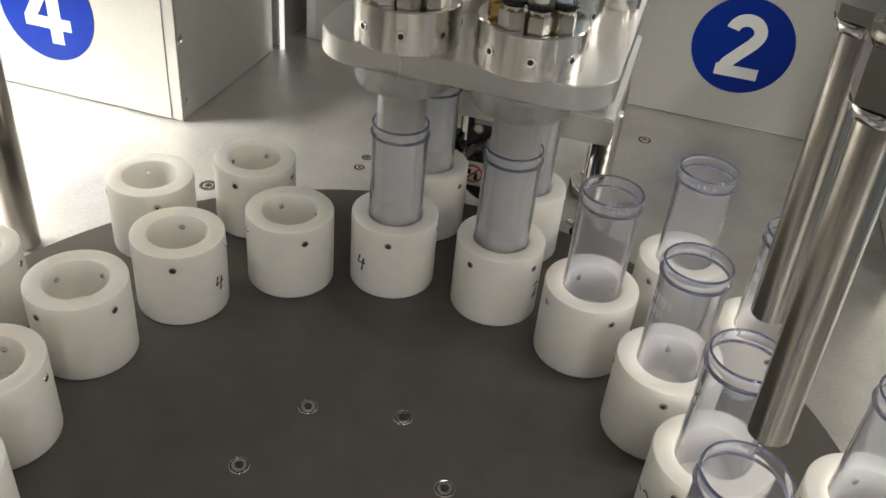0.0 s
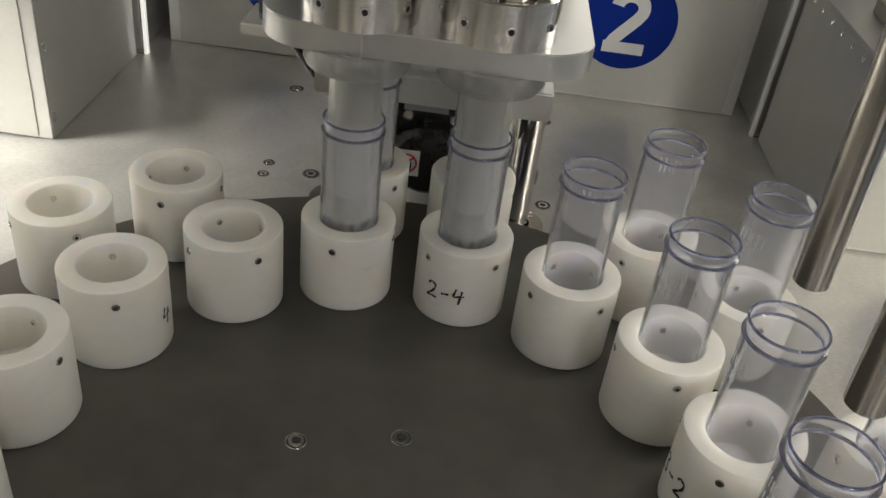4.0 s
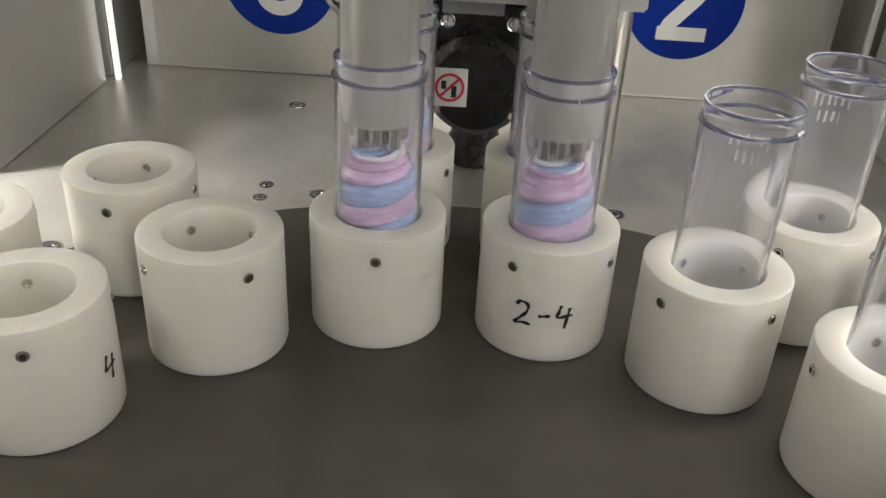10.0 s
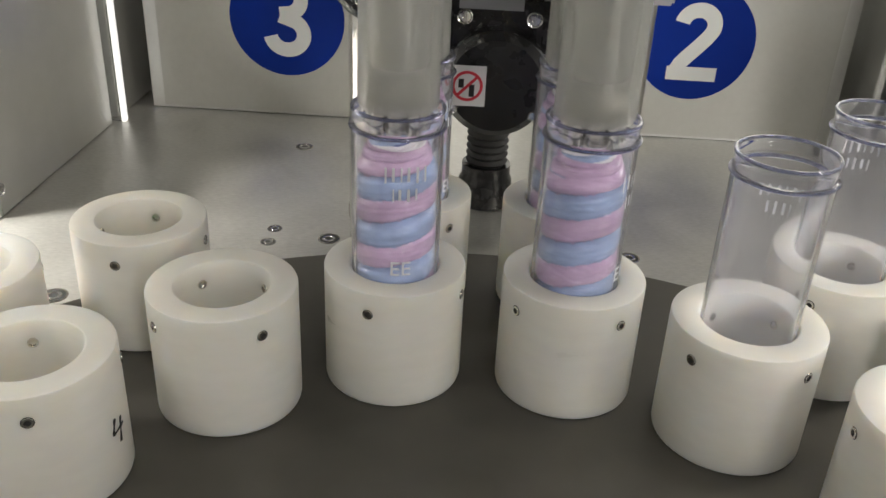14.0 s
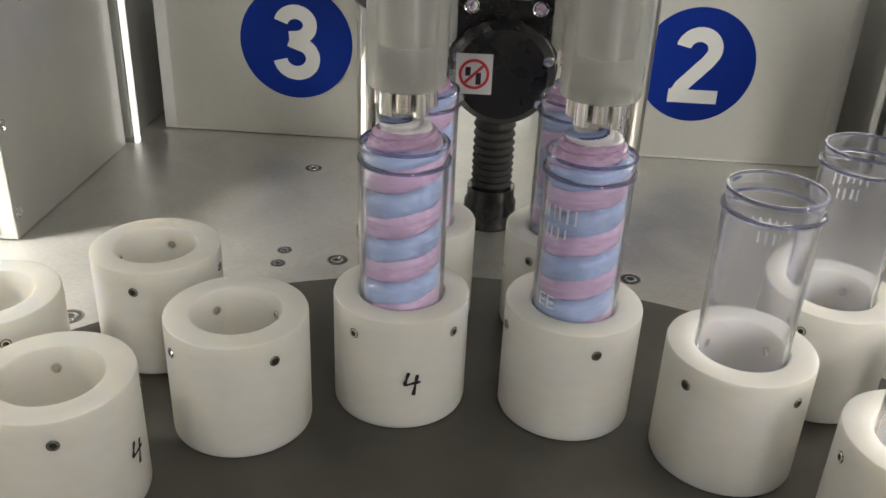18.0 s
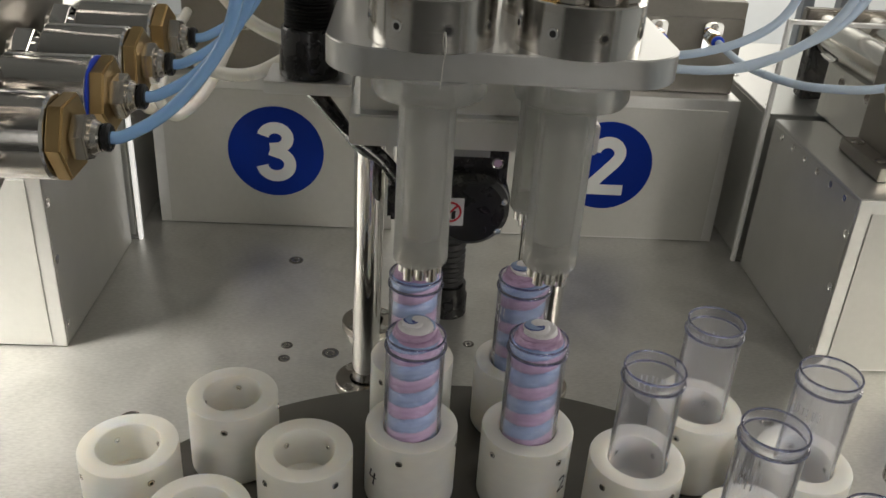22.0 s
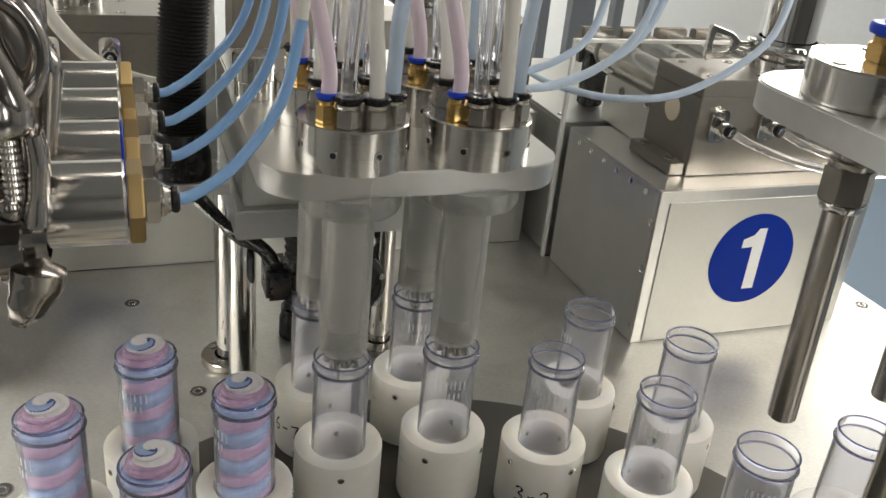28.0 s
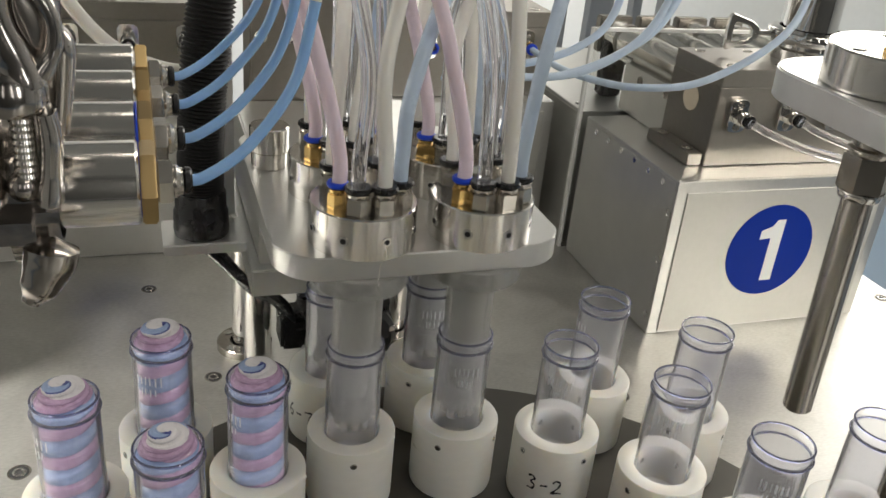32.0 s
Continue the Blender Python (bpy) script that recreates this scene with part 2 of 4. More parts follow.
def thing(name, label, category, m=None, group="", kind=""):
    ob = new(name)
    ob.empty_display_size = 0.02
    if m is not None:
        ob.matrix_basis = m
    return tagged(ob, label, category, group, kind)


def lathe(profile, seg=32, bm=None, m=None, closed=False):
    """A turned body: (radius, height) pairs turned about z; closed: the profile is a ring."""
    bm = bm or bmesh.new()
    rings = []
    for r, z in profile:
        if r < 1e-6:
            v = bm.verts.new((0, 0, z))
            rings.append([v] * seg)
        else:
            rings.append([bm.verts.new((r * math.cos(2 * math.pi * i / seg), r * math.sin(2 * math.pi * i / seg), z)) for i in range(seg)])
    pairs = list(zip(rings, rings[1:]))
    if closed:
        pairs.append((rings[-1], rings[0]))
    made = set(v for ring in rings for v in ring)
    for a, b in pairs:
        for i in range(seg):
            j = (i + 1) % seg
            quad = []
            for v in (a[i], a[j], b[j], b[i]):
                if v not in quad:
                    quad.append(v)
            if len(quad) > 2:
                bm.faces.new(quad)
    if m is not None:
        bmesh.ops.transform(bm, matrix=m, verts=list(made))
    return bm


def rod(r, z0, z1, bev=0.0008, seg=24, bm=None, m=None):
    """A solid round bar with broken edges."""
    return lathe([(0, z0), (r - bev, z0), (r, z0 + bev), (r, z1 - bev), (r - bev, z1), (0, z1)], seg, bm, m)


def pipe(ro, ri, z0, z1, bev=0.0006, seg=32, bm=None, m=None):
    """A hollow round bar."""
    return lathe([(ri, z0), (ro - bev, z0), (ro, z0 + bev), (ro, z1 - bev), (ro - bev, z1), (ri, z1)], seg, bm, m, True)


def block(x0, x1, y0, y1, z0, z1, bev=0.001, bm=None, m=None):
    """A box with bevelled edges."""
    bm = bm or bmesh.new()
    t = bmesh.new()
    bmesh.ops.create_cube(t, size=1)
    for v in t.verts:
        v.co = Vector(((x0 + x1) / 2 + v.co.x * (x1 - x0), (y0 + y1) / 2 + v.co.y * (y1 - y0), (z0 + z1) / 2 + v.co.z * (z1 - z0)))
    if bev:
        bmesh.ops.bevel(t, geom=t.edges[:], offset=bev, segments=2, affect="EDGES")
    if m is not None:
        bmesh.ops.transform(t, matrix=m, verts=t.verts[:])
    me = bpy.data.meshes.new("piece")
    t.to_mesh(me)
    t.free()
    bm.from_mesh(me)
    bpy.data.meshes.remove(me)
    return bm


def slab(outline, z0, z1, bev=0.0, bm=None, m=None):
    """A flat plate from an outline in plan."""
    t = bmesh.new()
    f = t.faces.new([t.verts.new((x, y, z0)) for x, y in outline])
    up = bmesh.ops.extrude_face_region(t, geom=[f])
    bmesh.ops.translate(t, vec=(0, 0, z1 - z0), verts=[v for v in up["geom"] if isinstance(v, bmesh.types.BMVert)])
    if bev:
        flat = [e for e in t.edges if abs(e.verts[0].co.z - e.verts[1].co.z) < 1e-6]
        bmesh.ops.bevel(t, geom=flat, offset=bev, segments=2, affect="EDGES")
    if m is not None:
        bmesh.ops.transform(t, matrix=m, verts=t.verts[:])
    if bm is None:
        return t
    me = bpy.data.meshes.new("piece")
    t.to_mesh(me)
    t.free()
    bm.from_mesh(me)
    bpy.data.meshes.remove(me)
    return bm


def rounded(x0, x1, y0, y1, r, n=8):
    pts = []
    for cx, cy, a in ((x1 - r, y1 - r, 0), (x0 + r, y1 - r, 90), (x0 + r, y0 + r, 180), (x1 - r, y0 + r, 270)):
        for i in range(n + 1):
            b = radians(a + 90 * i / n)
            pts.append((cx + r * math.cos(b), cy + r * math.sin(b)))
    return pts


def cut_corners(x0, x1, y0, y1, r, n=7):
    """A rectangle whose milled corners meet the sides with a slight break."""
    pts = []
    big = r * math.sqrt(2) / 2 / math.sin(radians(33))
    off = big * math.cos(radians(33)) - r * math.sqrt(2) / 2
    for cx, cy, a in ((x1 - r, y1 - r, 45), (x0 + r, y1 - r, 135), (x0 + r, y0 + r, 225), (x1 - r, y0 + r, 315)):
        ox, oy = cx - off * math.cos(radians(a)), cy - off * math.sin(radians(a))
        for i in range(n + 1):
            b = radians(a - 33 + 66 * i / n)
            pts.append((ox + big * math.cos(b), oy + big * math.sin(b)))
    return pts


def hexagon(w, z0, z1, bm=None, m=None):
    """A hexagonal nut body, w across the flats."""
    r = w / math.sqrt(3)
    pts = [(r * math.cos(radians(60 * i)), r * math.sin(radians(60 * i))) for i in range(6)]
    return slab(pts, z0, z1, 0.0006, bm, m)


def smooth_path(points, n=10):
    """Points on a smooth line through the given ones."""
    p = [Vector(q) for q in points]
    p = [2 * p[0] - p[1]] + p + [2 * p[-1] - p[-2]]
    out = []
    for i in range(1, len(p) - 2):
        for k in range(n):
            t = k / n
            a, b, c, d = p[i - 1], p[i], p[i + 1], p[i + 2]
            out.append(0.5 * ((2 * b) + (c - a) * t + (2 * a - 5 * b + 4 * c - d) * t * t + (3 * b - a - 3 * c + d) * t ** 3))
    out.append(p[-2])
    return out


def hose(points, r, seg=12, n=10, ribs=0.0, bm=None):
    """A round hose along a smooth line; ribs: the height of its corrugation."""
    bm = bm or bmesh.new()
    line = smooth_path(points, n)
    rings = []
    side = None
    for i, c in enumerate(line):
        d = (line[min(i + 1, len(line) - 1)] - line[max(i - 1, 0)]).normalized()
        if side is None:
            side = d.orthogonal().normalized()
        side = (side - d * side.dot(d)).normalized()
        up = d.cross(side)
        rad = r + (ribs * (1 if i % 2 else -1) if ribs else 0)
        rings.append([bm.verts.new(c + (side * math.cos(2 * math.pi * k / seg) + up * math.sin(2 * math.pi * k / seg)) * rad) for k in range(seg)])
    for a, b in zip(rings, rings[1:]):
        for k in range(seg):
            bm.faces.new((a[k], a[(k + 1) % seg], b[(k + 1) % seg], b[k]))
    bm.faces.new(rings[0])
    bm.faces.new(rings[-1][::-1])
    return bm


def lettering(name, text, size, mat, parent, m, thick=0.0002, wide=1.0):
    """Flat letters as a mesh of their own, centred, in the x-y plane of m."""
    c = bpy.data.curves.new(name, "FONT")
    c.body, c.size, c.align_x, c.align_y, c.extrude, c.resolution_u = text, size, "CENTER", "CENTER", thick, 3
    if wide != 1.0:
        c.offset = wide
    t = bpy.data.objects.new(name, c)
    me = bpy.data.meshes.new_from_object(t)
    bpy.data.objects.remove(t)
    me.materials.clear()
    me.materials.append(mat)
    ob = new(name, me)
    ob.parent = parent
    ob.matrix_basis = m
    return ob


def socket_screw(parent, m, r=0.005, mat=None, name="screw"):
    """A counterbored socket screw, its head just under the face: rim ring, head and hex socket."""
    bm = lathe([(r * 1.35, 0.0004), (r * 1.3, 0.0007), (r * 1.08, 0.0002)], 18)
    lathe([(r, -0.0001), (r * 0.96, 0.0005), (r * 0.5, 0.0005), (r * 0.45, 0.0001), (0, 0.0001)], 6 * 3, bm)
    return part(name, bm, mat or CHROME, parent, m=m)



# ---- the room and the machine's deck ----
def shell(name, bm, mat, label):
    ob = part(name, bm, mat, smooth=False)
    return tagged(ob, label, "room", kind="structure")


shell("floor", block(-2.5, 3.5, -2.5, 4.5, -0.95, -0.85, 0), FLOOR, "smooth pale blue epoxy workshop floor")
shell("ceiling", block(-2.5, 3.5, -2.5, 4.5, 2.4, 2.5, 0), CEIL, "grey workshop ceiling")
shell("wall_north", block(-2.5, 3.5, 4.4, 4.5, -0.85, 2.4, 0), WALLPAINT, "plain white painted workshop wall")
shell("wall_south", block(-2.5, 3.5, -2.5, -2.4, -0.85, 2.4, 0), DARKWALL, "unseen workshop wall kept dark to cut bounced light")
shell("wall_west", block(-2.5, -2.4, -2.4, 4.4, -0.85, 2.4, 0), WESTWALL, "unseen workshop wall kept pale to throw light back")
shell("wall_east", block(3.4, 3.5, -2.4, 4.4, -0.85, 2.4, 0), WALLPAINT, "plain white painted workshop wall")

deck = tagged(part("deck", block(-0.74, 0.815, -0.45, 1.62, -0.03, 0.0, 0.002), DECK),
              "brushed steel base plate of the filling machine", "machine deck", kind="structure")
base = tagged(part("machine_base", block(-0.71, 0.785, -0.42, 1.58, -0.848, -0.031, 0.003), SHEET),
              "closed sheet steel cabinet under the deck", "machine base", kind="structure")


def deck_screw(x, y, r=0.0062):
    bm = lathe([(r * 1.45, 0.0001), (r * 1.42, 0.0006), (r * 1.30, 0.0006), (r * 1.2, 0.0003)], 24)
    part("screw_seat", bm, DARKSTEEL, deck, m=pose(x, y, 0))
    # Flat dark disc in place of the counterbore's shade.
    bm = lathe([(0, 0.0004), (r * 1.25, 0.0004)], 20)
    part("screw_hole", bm, SHADE_AND_INK, deck, m=pose(x, y, 0))
    bm = lathe([(r * 0.85, 0.0005), (r * 0.78, 0.0008), (r * 0.55, 0.0008), (r * 0.5, 0.0005)], 18)
    part("screw", bm, STEEL, deck, m=pose(x, y, 0))


for x, y, r in ((-0.137, 1.054, 0.006), (-0.125, 0.875, 0.0042), (-0.125, 0.852, 0.0042), (-0.080, 0.864, 0.006), (-0.248, 0.754, 0.0066),
                (0.153, 0.865, 0.006), (0.789, 0.888, 0.0066), (0.061, 0.888, 0.0042), (0.156, 1.056, 0.006), (0.324, 0.754, 0.0066), (-0.713, 0.888, 0.0066)):
    deck_screw(x, y, r)


# ---- pump housings with the numbered fronts ----
def arc(cx, cy, rx, ry, a0, a1, n=22):
    return [(cx + rx * math.cos(radians(a0 + (a1 - a0) * i / n)), cy + ry * math.sin(radians(a0 + (a1 - a0) * i / n))) for i in range(n + 1)]


# centre lines of the bold numerals, in units of their height, with the stroke's width
NUMERALS = {
    "2": ((arc(0.0, 0.215, 0.205, 0.19, 172, -22) + [(0.13, 0.05), (-0.02, -0.12), (-0.16, -0.28), (-0.215, -0.40)], 0.19), ([(-0.315, -0.41), (0.325, -0.41)], 0.18)),
    "3": ((arc(-0.005, 0.235, 0.195, 0.17, 168, -78) + [(-0.09, 0.055)], 0.185), ([(-0.09, 0.040)] + arc(0.0, -0.205, 0.22, 0.20, 78, -172), 0.19)),
    "4": (([(0.12, -0.5), (0.12, 0.5)], 0.20), ([(-0.37, -0.20), (0.37, -0.20)], 0.17), ([(0.10, 0.44), (-0.285, -0.16)], 0.17)),
}


def numeral(text, high, m):
    """A bold numeral as flat strokes of even width."""
    bm = bmesh.new()
    for q, (line, wide) in enumerate(NUMERALS[text]):
        left, right = [], []
        for i, (x, y) in enumerate(line):
            (ax, ay), (bx, by) = line[max(i - 1, 0)], line[min(i + 1, len(line) - 1)]
            d = math.hypot(bx - ax, by - ay)
            nx, ny = -(by - ay) / d * wide / 2, (bx - ax) / d * wide / 2
            left.append(((x + nx) * high, (y + ny) * high))
            right.append(((x - nx) * high, (y - ny) * high))
        top = 0.0008 + 0.00006 * q
        lo = [(bm.verts.new((x, y, top)), bm.verts.new((u, v, top))) for (x, y), (u, v) in zip(left, right)]
        for (a, b), (c, d) in zip(lo, lo[1:]):
            bm.faces.new((a, b, d, c))
    bmesh.ops.transform(bm, matrix=m, verts=bm.verts[:])
    return bm


def digit_sign(parent, text, m, r=0.0585):
    part("sign_disc", lathe([(0, 0), (r, 0), (r, 0.0005), (0, 0.0005)], 64, m=m), BLUE_SIGN, parent, "round blue sticker")
    if text == "1":
        one = [(0.012, -0.0395), (0.012, 0.0395), (0.001, 0.0395), (-0.004, 0.0315), (-0.0185, 0.0265), (-0.0185, 0.0155), (-0.0035, 0.0165), (-0.0035, -0.0395)]
        part("sign_number", slab(one, 0.0005, 0.0008, 0, m=m), WHITE_INK, parent, smooth=False)
    else:
        part("sign_number", numeral(text, 0.078, m), WHITE_INK, parent, smooth=False)


def pump_housing(x0, x1, y0, y1, digit, label):
    """A closed sheet box, its pale front plate framed by folded edges, with a number on it."""
    h = 0.193
    ob = thing("pump_housing", label, "machine housing", pose((x0 + x1) / 2, y0, 0))
    w = (x1 - x0) / 2
    d = y1 - y0
    part("side_panel", block(-w, -w + 0.004, 0.004, d, 0.0005, h - 0.004, 0.0005), SHEET, ob)
    part("side_panel", block(w - 0.004, w, 0.004, d, 0.0005, h - 0.004, 0.0005), SHEET, ob)
    part("back_panel", block(-w + 0.004, w - 0.004, d - 0.004, d, 0.0005, h - 0.004, 0.0005), SHEET, ob)
    part("front_frame", block(-w, w, 0, 0.004, 0.0005, h, 0.0006), ALU, ob, "bright folded edge")
    part("front_panel", block(-w + 0.0135, w - 0.0135, -0.0016, 0.0002, 0.0035, h - 0.0135, 0.0003), PANEL, ob, "pale satin front plate")
    part("top_plate", block(-w, w, 0.004, d, h - 0.004, h, 0.0008), ALU, ob)
    for s in (-1, 1):
        for z in (0.022, 0.095, 0.154):
            socket_screw(ob, pose(s * w, 0.008, z, 0, 90 * s, 0), 0.0036)
        for k in range(6):
            socket_screw(ob, pose(s * w, 0.03 + k * (d - 0.06) / 5, h - 0.011, 0, 90 * s, 0), 0.0030)
    digit_sign(ob, digit, pose({"1": -0.007, "2": -0.004, "4": -0.006}.get(digit, 0.002), -0.0017, 0.102, 90, 0, 0))
    return ob


pump_housing(-0.318, -0.026, 1.145, 1.50, "3", "satin steel box numbered 3 on a blue disc")
pump_housing(0.094, 0.394, 1.145, 1.50, "2", "satin steel box numbered 2 on a blue disc")
pump_housing(0.4145, 0.7135, 0.861, 1.085, "1", "satin steel box numbered 1 on a blue disc")
pump_housing(-0.6380, -0.3390, 0.861, 1.085, "4", "satin steel box numbered 4 on a blue disc")


def rear_housing(x0, x1, label):
    """A plain closed box behind the acrylic sheet, as high as the numbered one before it."""
    ob = thing("rear_housing", label, "machine housing", pose((x0 + x1) / 2, 1.105, 0), "rear housings")
    w = (x1 - x0) / 2
    part("body", block(-w, w, 0, 0.33, 0.0005, 0.189, 0.001), SHEET, ob)
    part("lid", block(-w, w, 0, 0.33, 0.1892, 0.193, 0.0008), ALU, ob)
    for s in (-1, 1):
        for k in range(3):
            socket_screw(ob, pose(s * (w - 0.009), 0.03 + 0.12 * k, 0.193), 0.0028)


rear_housing(0.4145, 0.7135, "plain steel box behind the acrylic sheet")
rear_housing(-0.6380, -0.3390, "plain steel box behind the acrylic sheet")


def acrylic_guard(x0, x1, name_side):
    ob = thing("acrylic_guard", "clear acrylic partition standing on the deck", "guard panel", pose((x0 + x1) / 2, 1.095, 0), "acrylic guards")
    w = (x1 - x0) / 2
    sheet = part("pane", block(-w, w, -0.003, 0.003, 0.0005, 0.305, 0.0005), ACRYL, ob)
    sheet.visible_shadow = False
    s = -1 if name_side < 0 else 1
    # The west edge glows by emission; the east one does not.
    part("sawn_edge", block(-s * w - 0.0022, -s * w + 0.0022, -0.0034, 0.0034, 0.0005, 0.305, 0.0005), EDGE if s > 0 else GLOW_EDGE, ob, "milky sawn edge")
    part("sawn_edge", block(-w, w, -0.0034, 0.0034, 0.3005, 0.3048, 0.0005), EDGE, ob, "milky sawn edge")


acrylic_guard(0.408, 0.80, 1)
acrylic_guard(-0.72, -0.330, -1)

# ---- the indexing table ----
CX, CY, TOP = 0.038, 0.4065, 0.0700

table = thing("indexing_table", "dark grey round indexing table carrying the pucks", "rotary table", pose(CX, CY, 0))
part("disc", lathe([(0, 0.054), (0.3160, 0.054), (0.3168, 0.0548), (0.3168, TOP - 0.0008), (0.3160, TOP), (0, TOP)], 128), DISC, table)
part("hub", lathe([(0, 0.0005), (0.15, 0.0005), (0.15, 0.0539), (0, 0.0539)], 64), STEEL, table)
for k in range(6):
    a = radians(13 + 60 * k)
    bm = lathe([(0.0062, 0.0001), (0.0060, 0.0004), (0.0056, 0.0003)], 24)
    part("screw_seat", bm, STEEL, table, m=pose(0.06 * math.cos(a), 0.06 * math.sin(a), TOP))
    # Dark discs painted as the shade in the seat and the socket.
    part("screw_hole", lathe([(0.0057, 0.00025), (0, 0.00025)], 24), SHADE_AND_INK, table, m=pose(0.06 * math.cos(a), 0.06 * math.sin(a), TOP))
    part("screw_socket", lathe([(0.0025, 0.0011), (0, 0.0011)], 6), SHADE_AND_INK, table, m=pose(0.06 * math.cos(a), 0.06 * math.sin(a), TOP))
    bm = lathe([(0.0048, 0.0003), (0.0045, 0.0010), (0.0028, 0.0010), (0.0026, 0.0004), (0, 0.0004)], 18)
    part("screw", bm, STEEL, table, m=pose(0.06 * math.cos(a), 0.06 * math.sin(a), TOP))

PUCK_H, FLOOR_IN = 0.0575, 0.028


def puck_proto():
    """A thick-walled cup: outer 64 mm, bore 41 mm, with four set screws."""
    ob = thing("puck", "thick white plastic cup holder on the table", "tube holder", group="pucks on the table")
    r, i, h = 0.0316, 0.0198, PUCK_H
    prof = [(0, 0.0002), (r - 0.0012, 0.0002), (r - 0.0003, 0.0006), (r, 0.0016), (r, h - 0.0012), (r - 0.0003, h - 0.0004), (r - 0.0011, h),
            (i + 0.0016, h), (i + 0.0006, h - 0.0004), (i, h - 0.0014), (i, FLOOR_IN), (0, FLOOR_IN)]
    part("body", lathe(prof, 48), NYLON, ob)
    scr = None
    for k in range(4):
        out = pose(0, 0, 0.0472, 0, 0, 90 * k) @ pose(r - 0.0004, 0, 0, 0, 90, 0)
        inn = pose(0, 0, 0.0472, 0, 0, 90 * k) @ pose(i + 0.0002, 0, 0, 0, -90, 0)
        if scr is None:
            bm = lathe([(0.0022, 0.0002), (0.0020, 0.0009), (0.0013, 0.0009), (0.0012, 0.0003), (0, 0.0003)], 14)
            scr = part("set_screw", bm, STEEL, ob, m=out)
            # Dark disc drawn as the shade inside the hole.
            hole = part("screw_hole", lathe([(0.0024, 0.00045), (0, 0.00048)], 14), SHADE_AND_INK, ob, m=out)
        else:
            again(scr, out)
            again(hole, out)
        again(scr, inn)
    return ob


BODY_R, BORE_R, TUBE_H = 0.0194, 0.0182, 0.1012
TUBE_Z = 0.0991


def tube_proto(label):
    """A clear stick tube: straight body, a bead under the neck, and a closed foot."""
    ob = thing("stick_tube", label, "plastic tube", group="clear stick tubes")
    r, i, h = BODY_R, BORE_R, TUBE_H
    prof = [(0, 0.0002), (r - 0.001, 0.0002), (r, 0.0012), (r, h - 0.0094), (r + 0.0006, h - 0.0088), (r + 0.0006, h - 0.0077), (r - 0.0004, h - 0.0072),
            (r - 0.0002, h - 0.0024), (r + 0.0002, h - 0.0018), (r + 0.0002, h - 0.0006), (r - 0.0005, h), (i + 0.0002, h - 0.0002), (i, h - 0.0012), (i, 0.0014), (0, 0.0014)]
    body = part("body", lathe(prof, 48), CLEAR, ob)
    bead = part("bead", lathe([(r + 0.0002, h - 0.0092), (r + 0.0010, h - 0.0089), (r + 0.0012, h - 0.0084), (r + 0.0010, h - 0.0079), (r + 0.0002, h - 0.0077)], 48, closed=True), RIM, ob, "bluish bead under the neck, darkened for refraction")
    lip = part("lip", lathe([(r - 0.0002, h - 0.0013), (r + 0.0003, h - 0.0011), (r + 0.0004, h - 0.0006), (r, h + 0.0001), (i + 0.0004, h + 0.0001), (i + 0.0003, h - 0.0006)], 48, closed=True), RIM, ob, "bluish rolled lip, darkened for refraction")
    for o in (body, bead, lip):
        o.visible_shadow = False
    rng = random.Random(5)
    bm = bmesh.new()
    for z, high, a0, a1, wide in ((0.0060, 0.0007, -50, 50, 4.0), (0.0042, 0.0007, -50, 50, 4.0), (0.0740, 0.0070, 186, 242, 9.0), (0.0660, 0.0055, 196, 228, 8.0)):
        a = a0
        while a < a1:
            w = wide * rng.uniform(0.5, 1.0)
            strokes = [(0, 0, 1, 1)]
            if wide > 5:
                strokes = [(0, rng.choice((0.0, 0.12)), 0.42, 1)]
            for u0, v0, du, dv in strokes:
                q = []
                for u, v in ((0, 0), (1, 0), (1, 1), (0, 1)):
                    b = radians(a + w * (u0 + du * u))
                    q.append(bm.verts.new(((r + 0.00015) * math.cos(b), (r + 0.00015) * math.sin(b), z + high * (v0 + min(dv, 1 - v0) * v))))
                bm.faces.new(q)
            a += w + wide * 0.35
    tagged(part("print", bm, PRINT, ob, "small faint printed bars"), kind="stuff")
    return ob


def wrapped_text(name, parent, text, r, z, turn, size, mat):
    """Letters bent round an upright cylinder."""
    ob = lettering(name, text, size, mat, parent, pose(0, 0, z, 0, 0, turn), 0.00005)
    for v in ob.data.vertices:
        a = v.co.x / r
        v.co = Vector(((r + v.co.z) * math.cos(a), (r + v.co.z) * math.sin(a), v.co.y))
    return ob


PITCH, PASTE_R = 0.0214, 0.0180
PASTE_L = 0.094


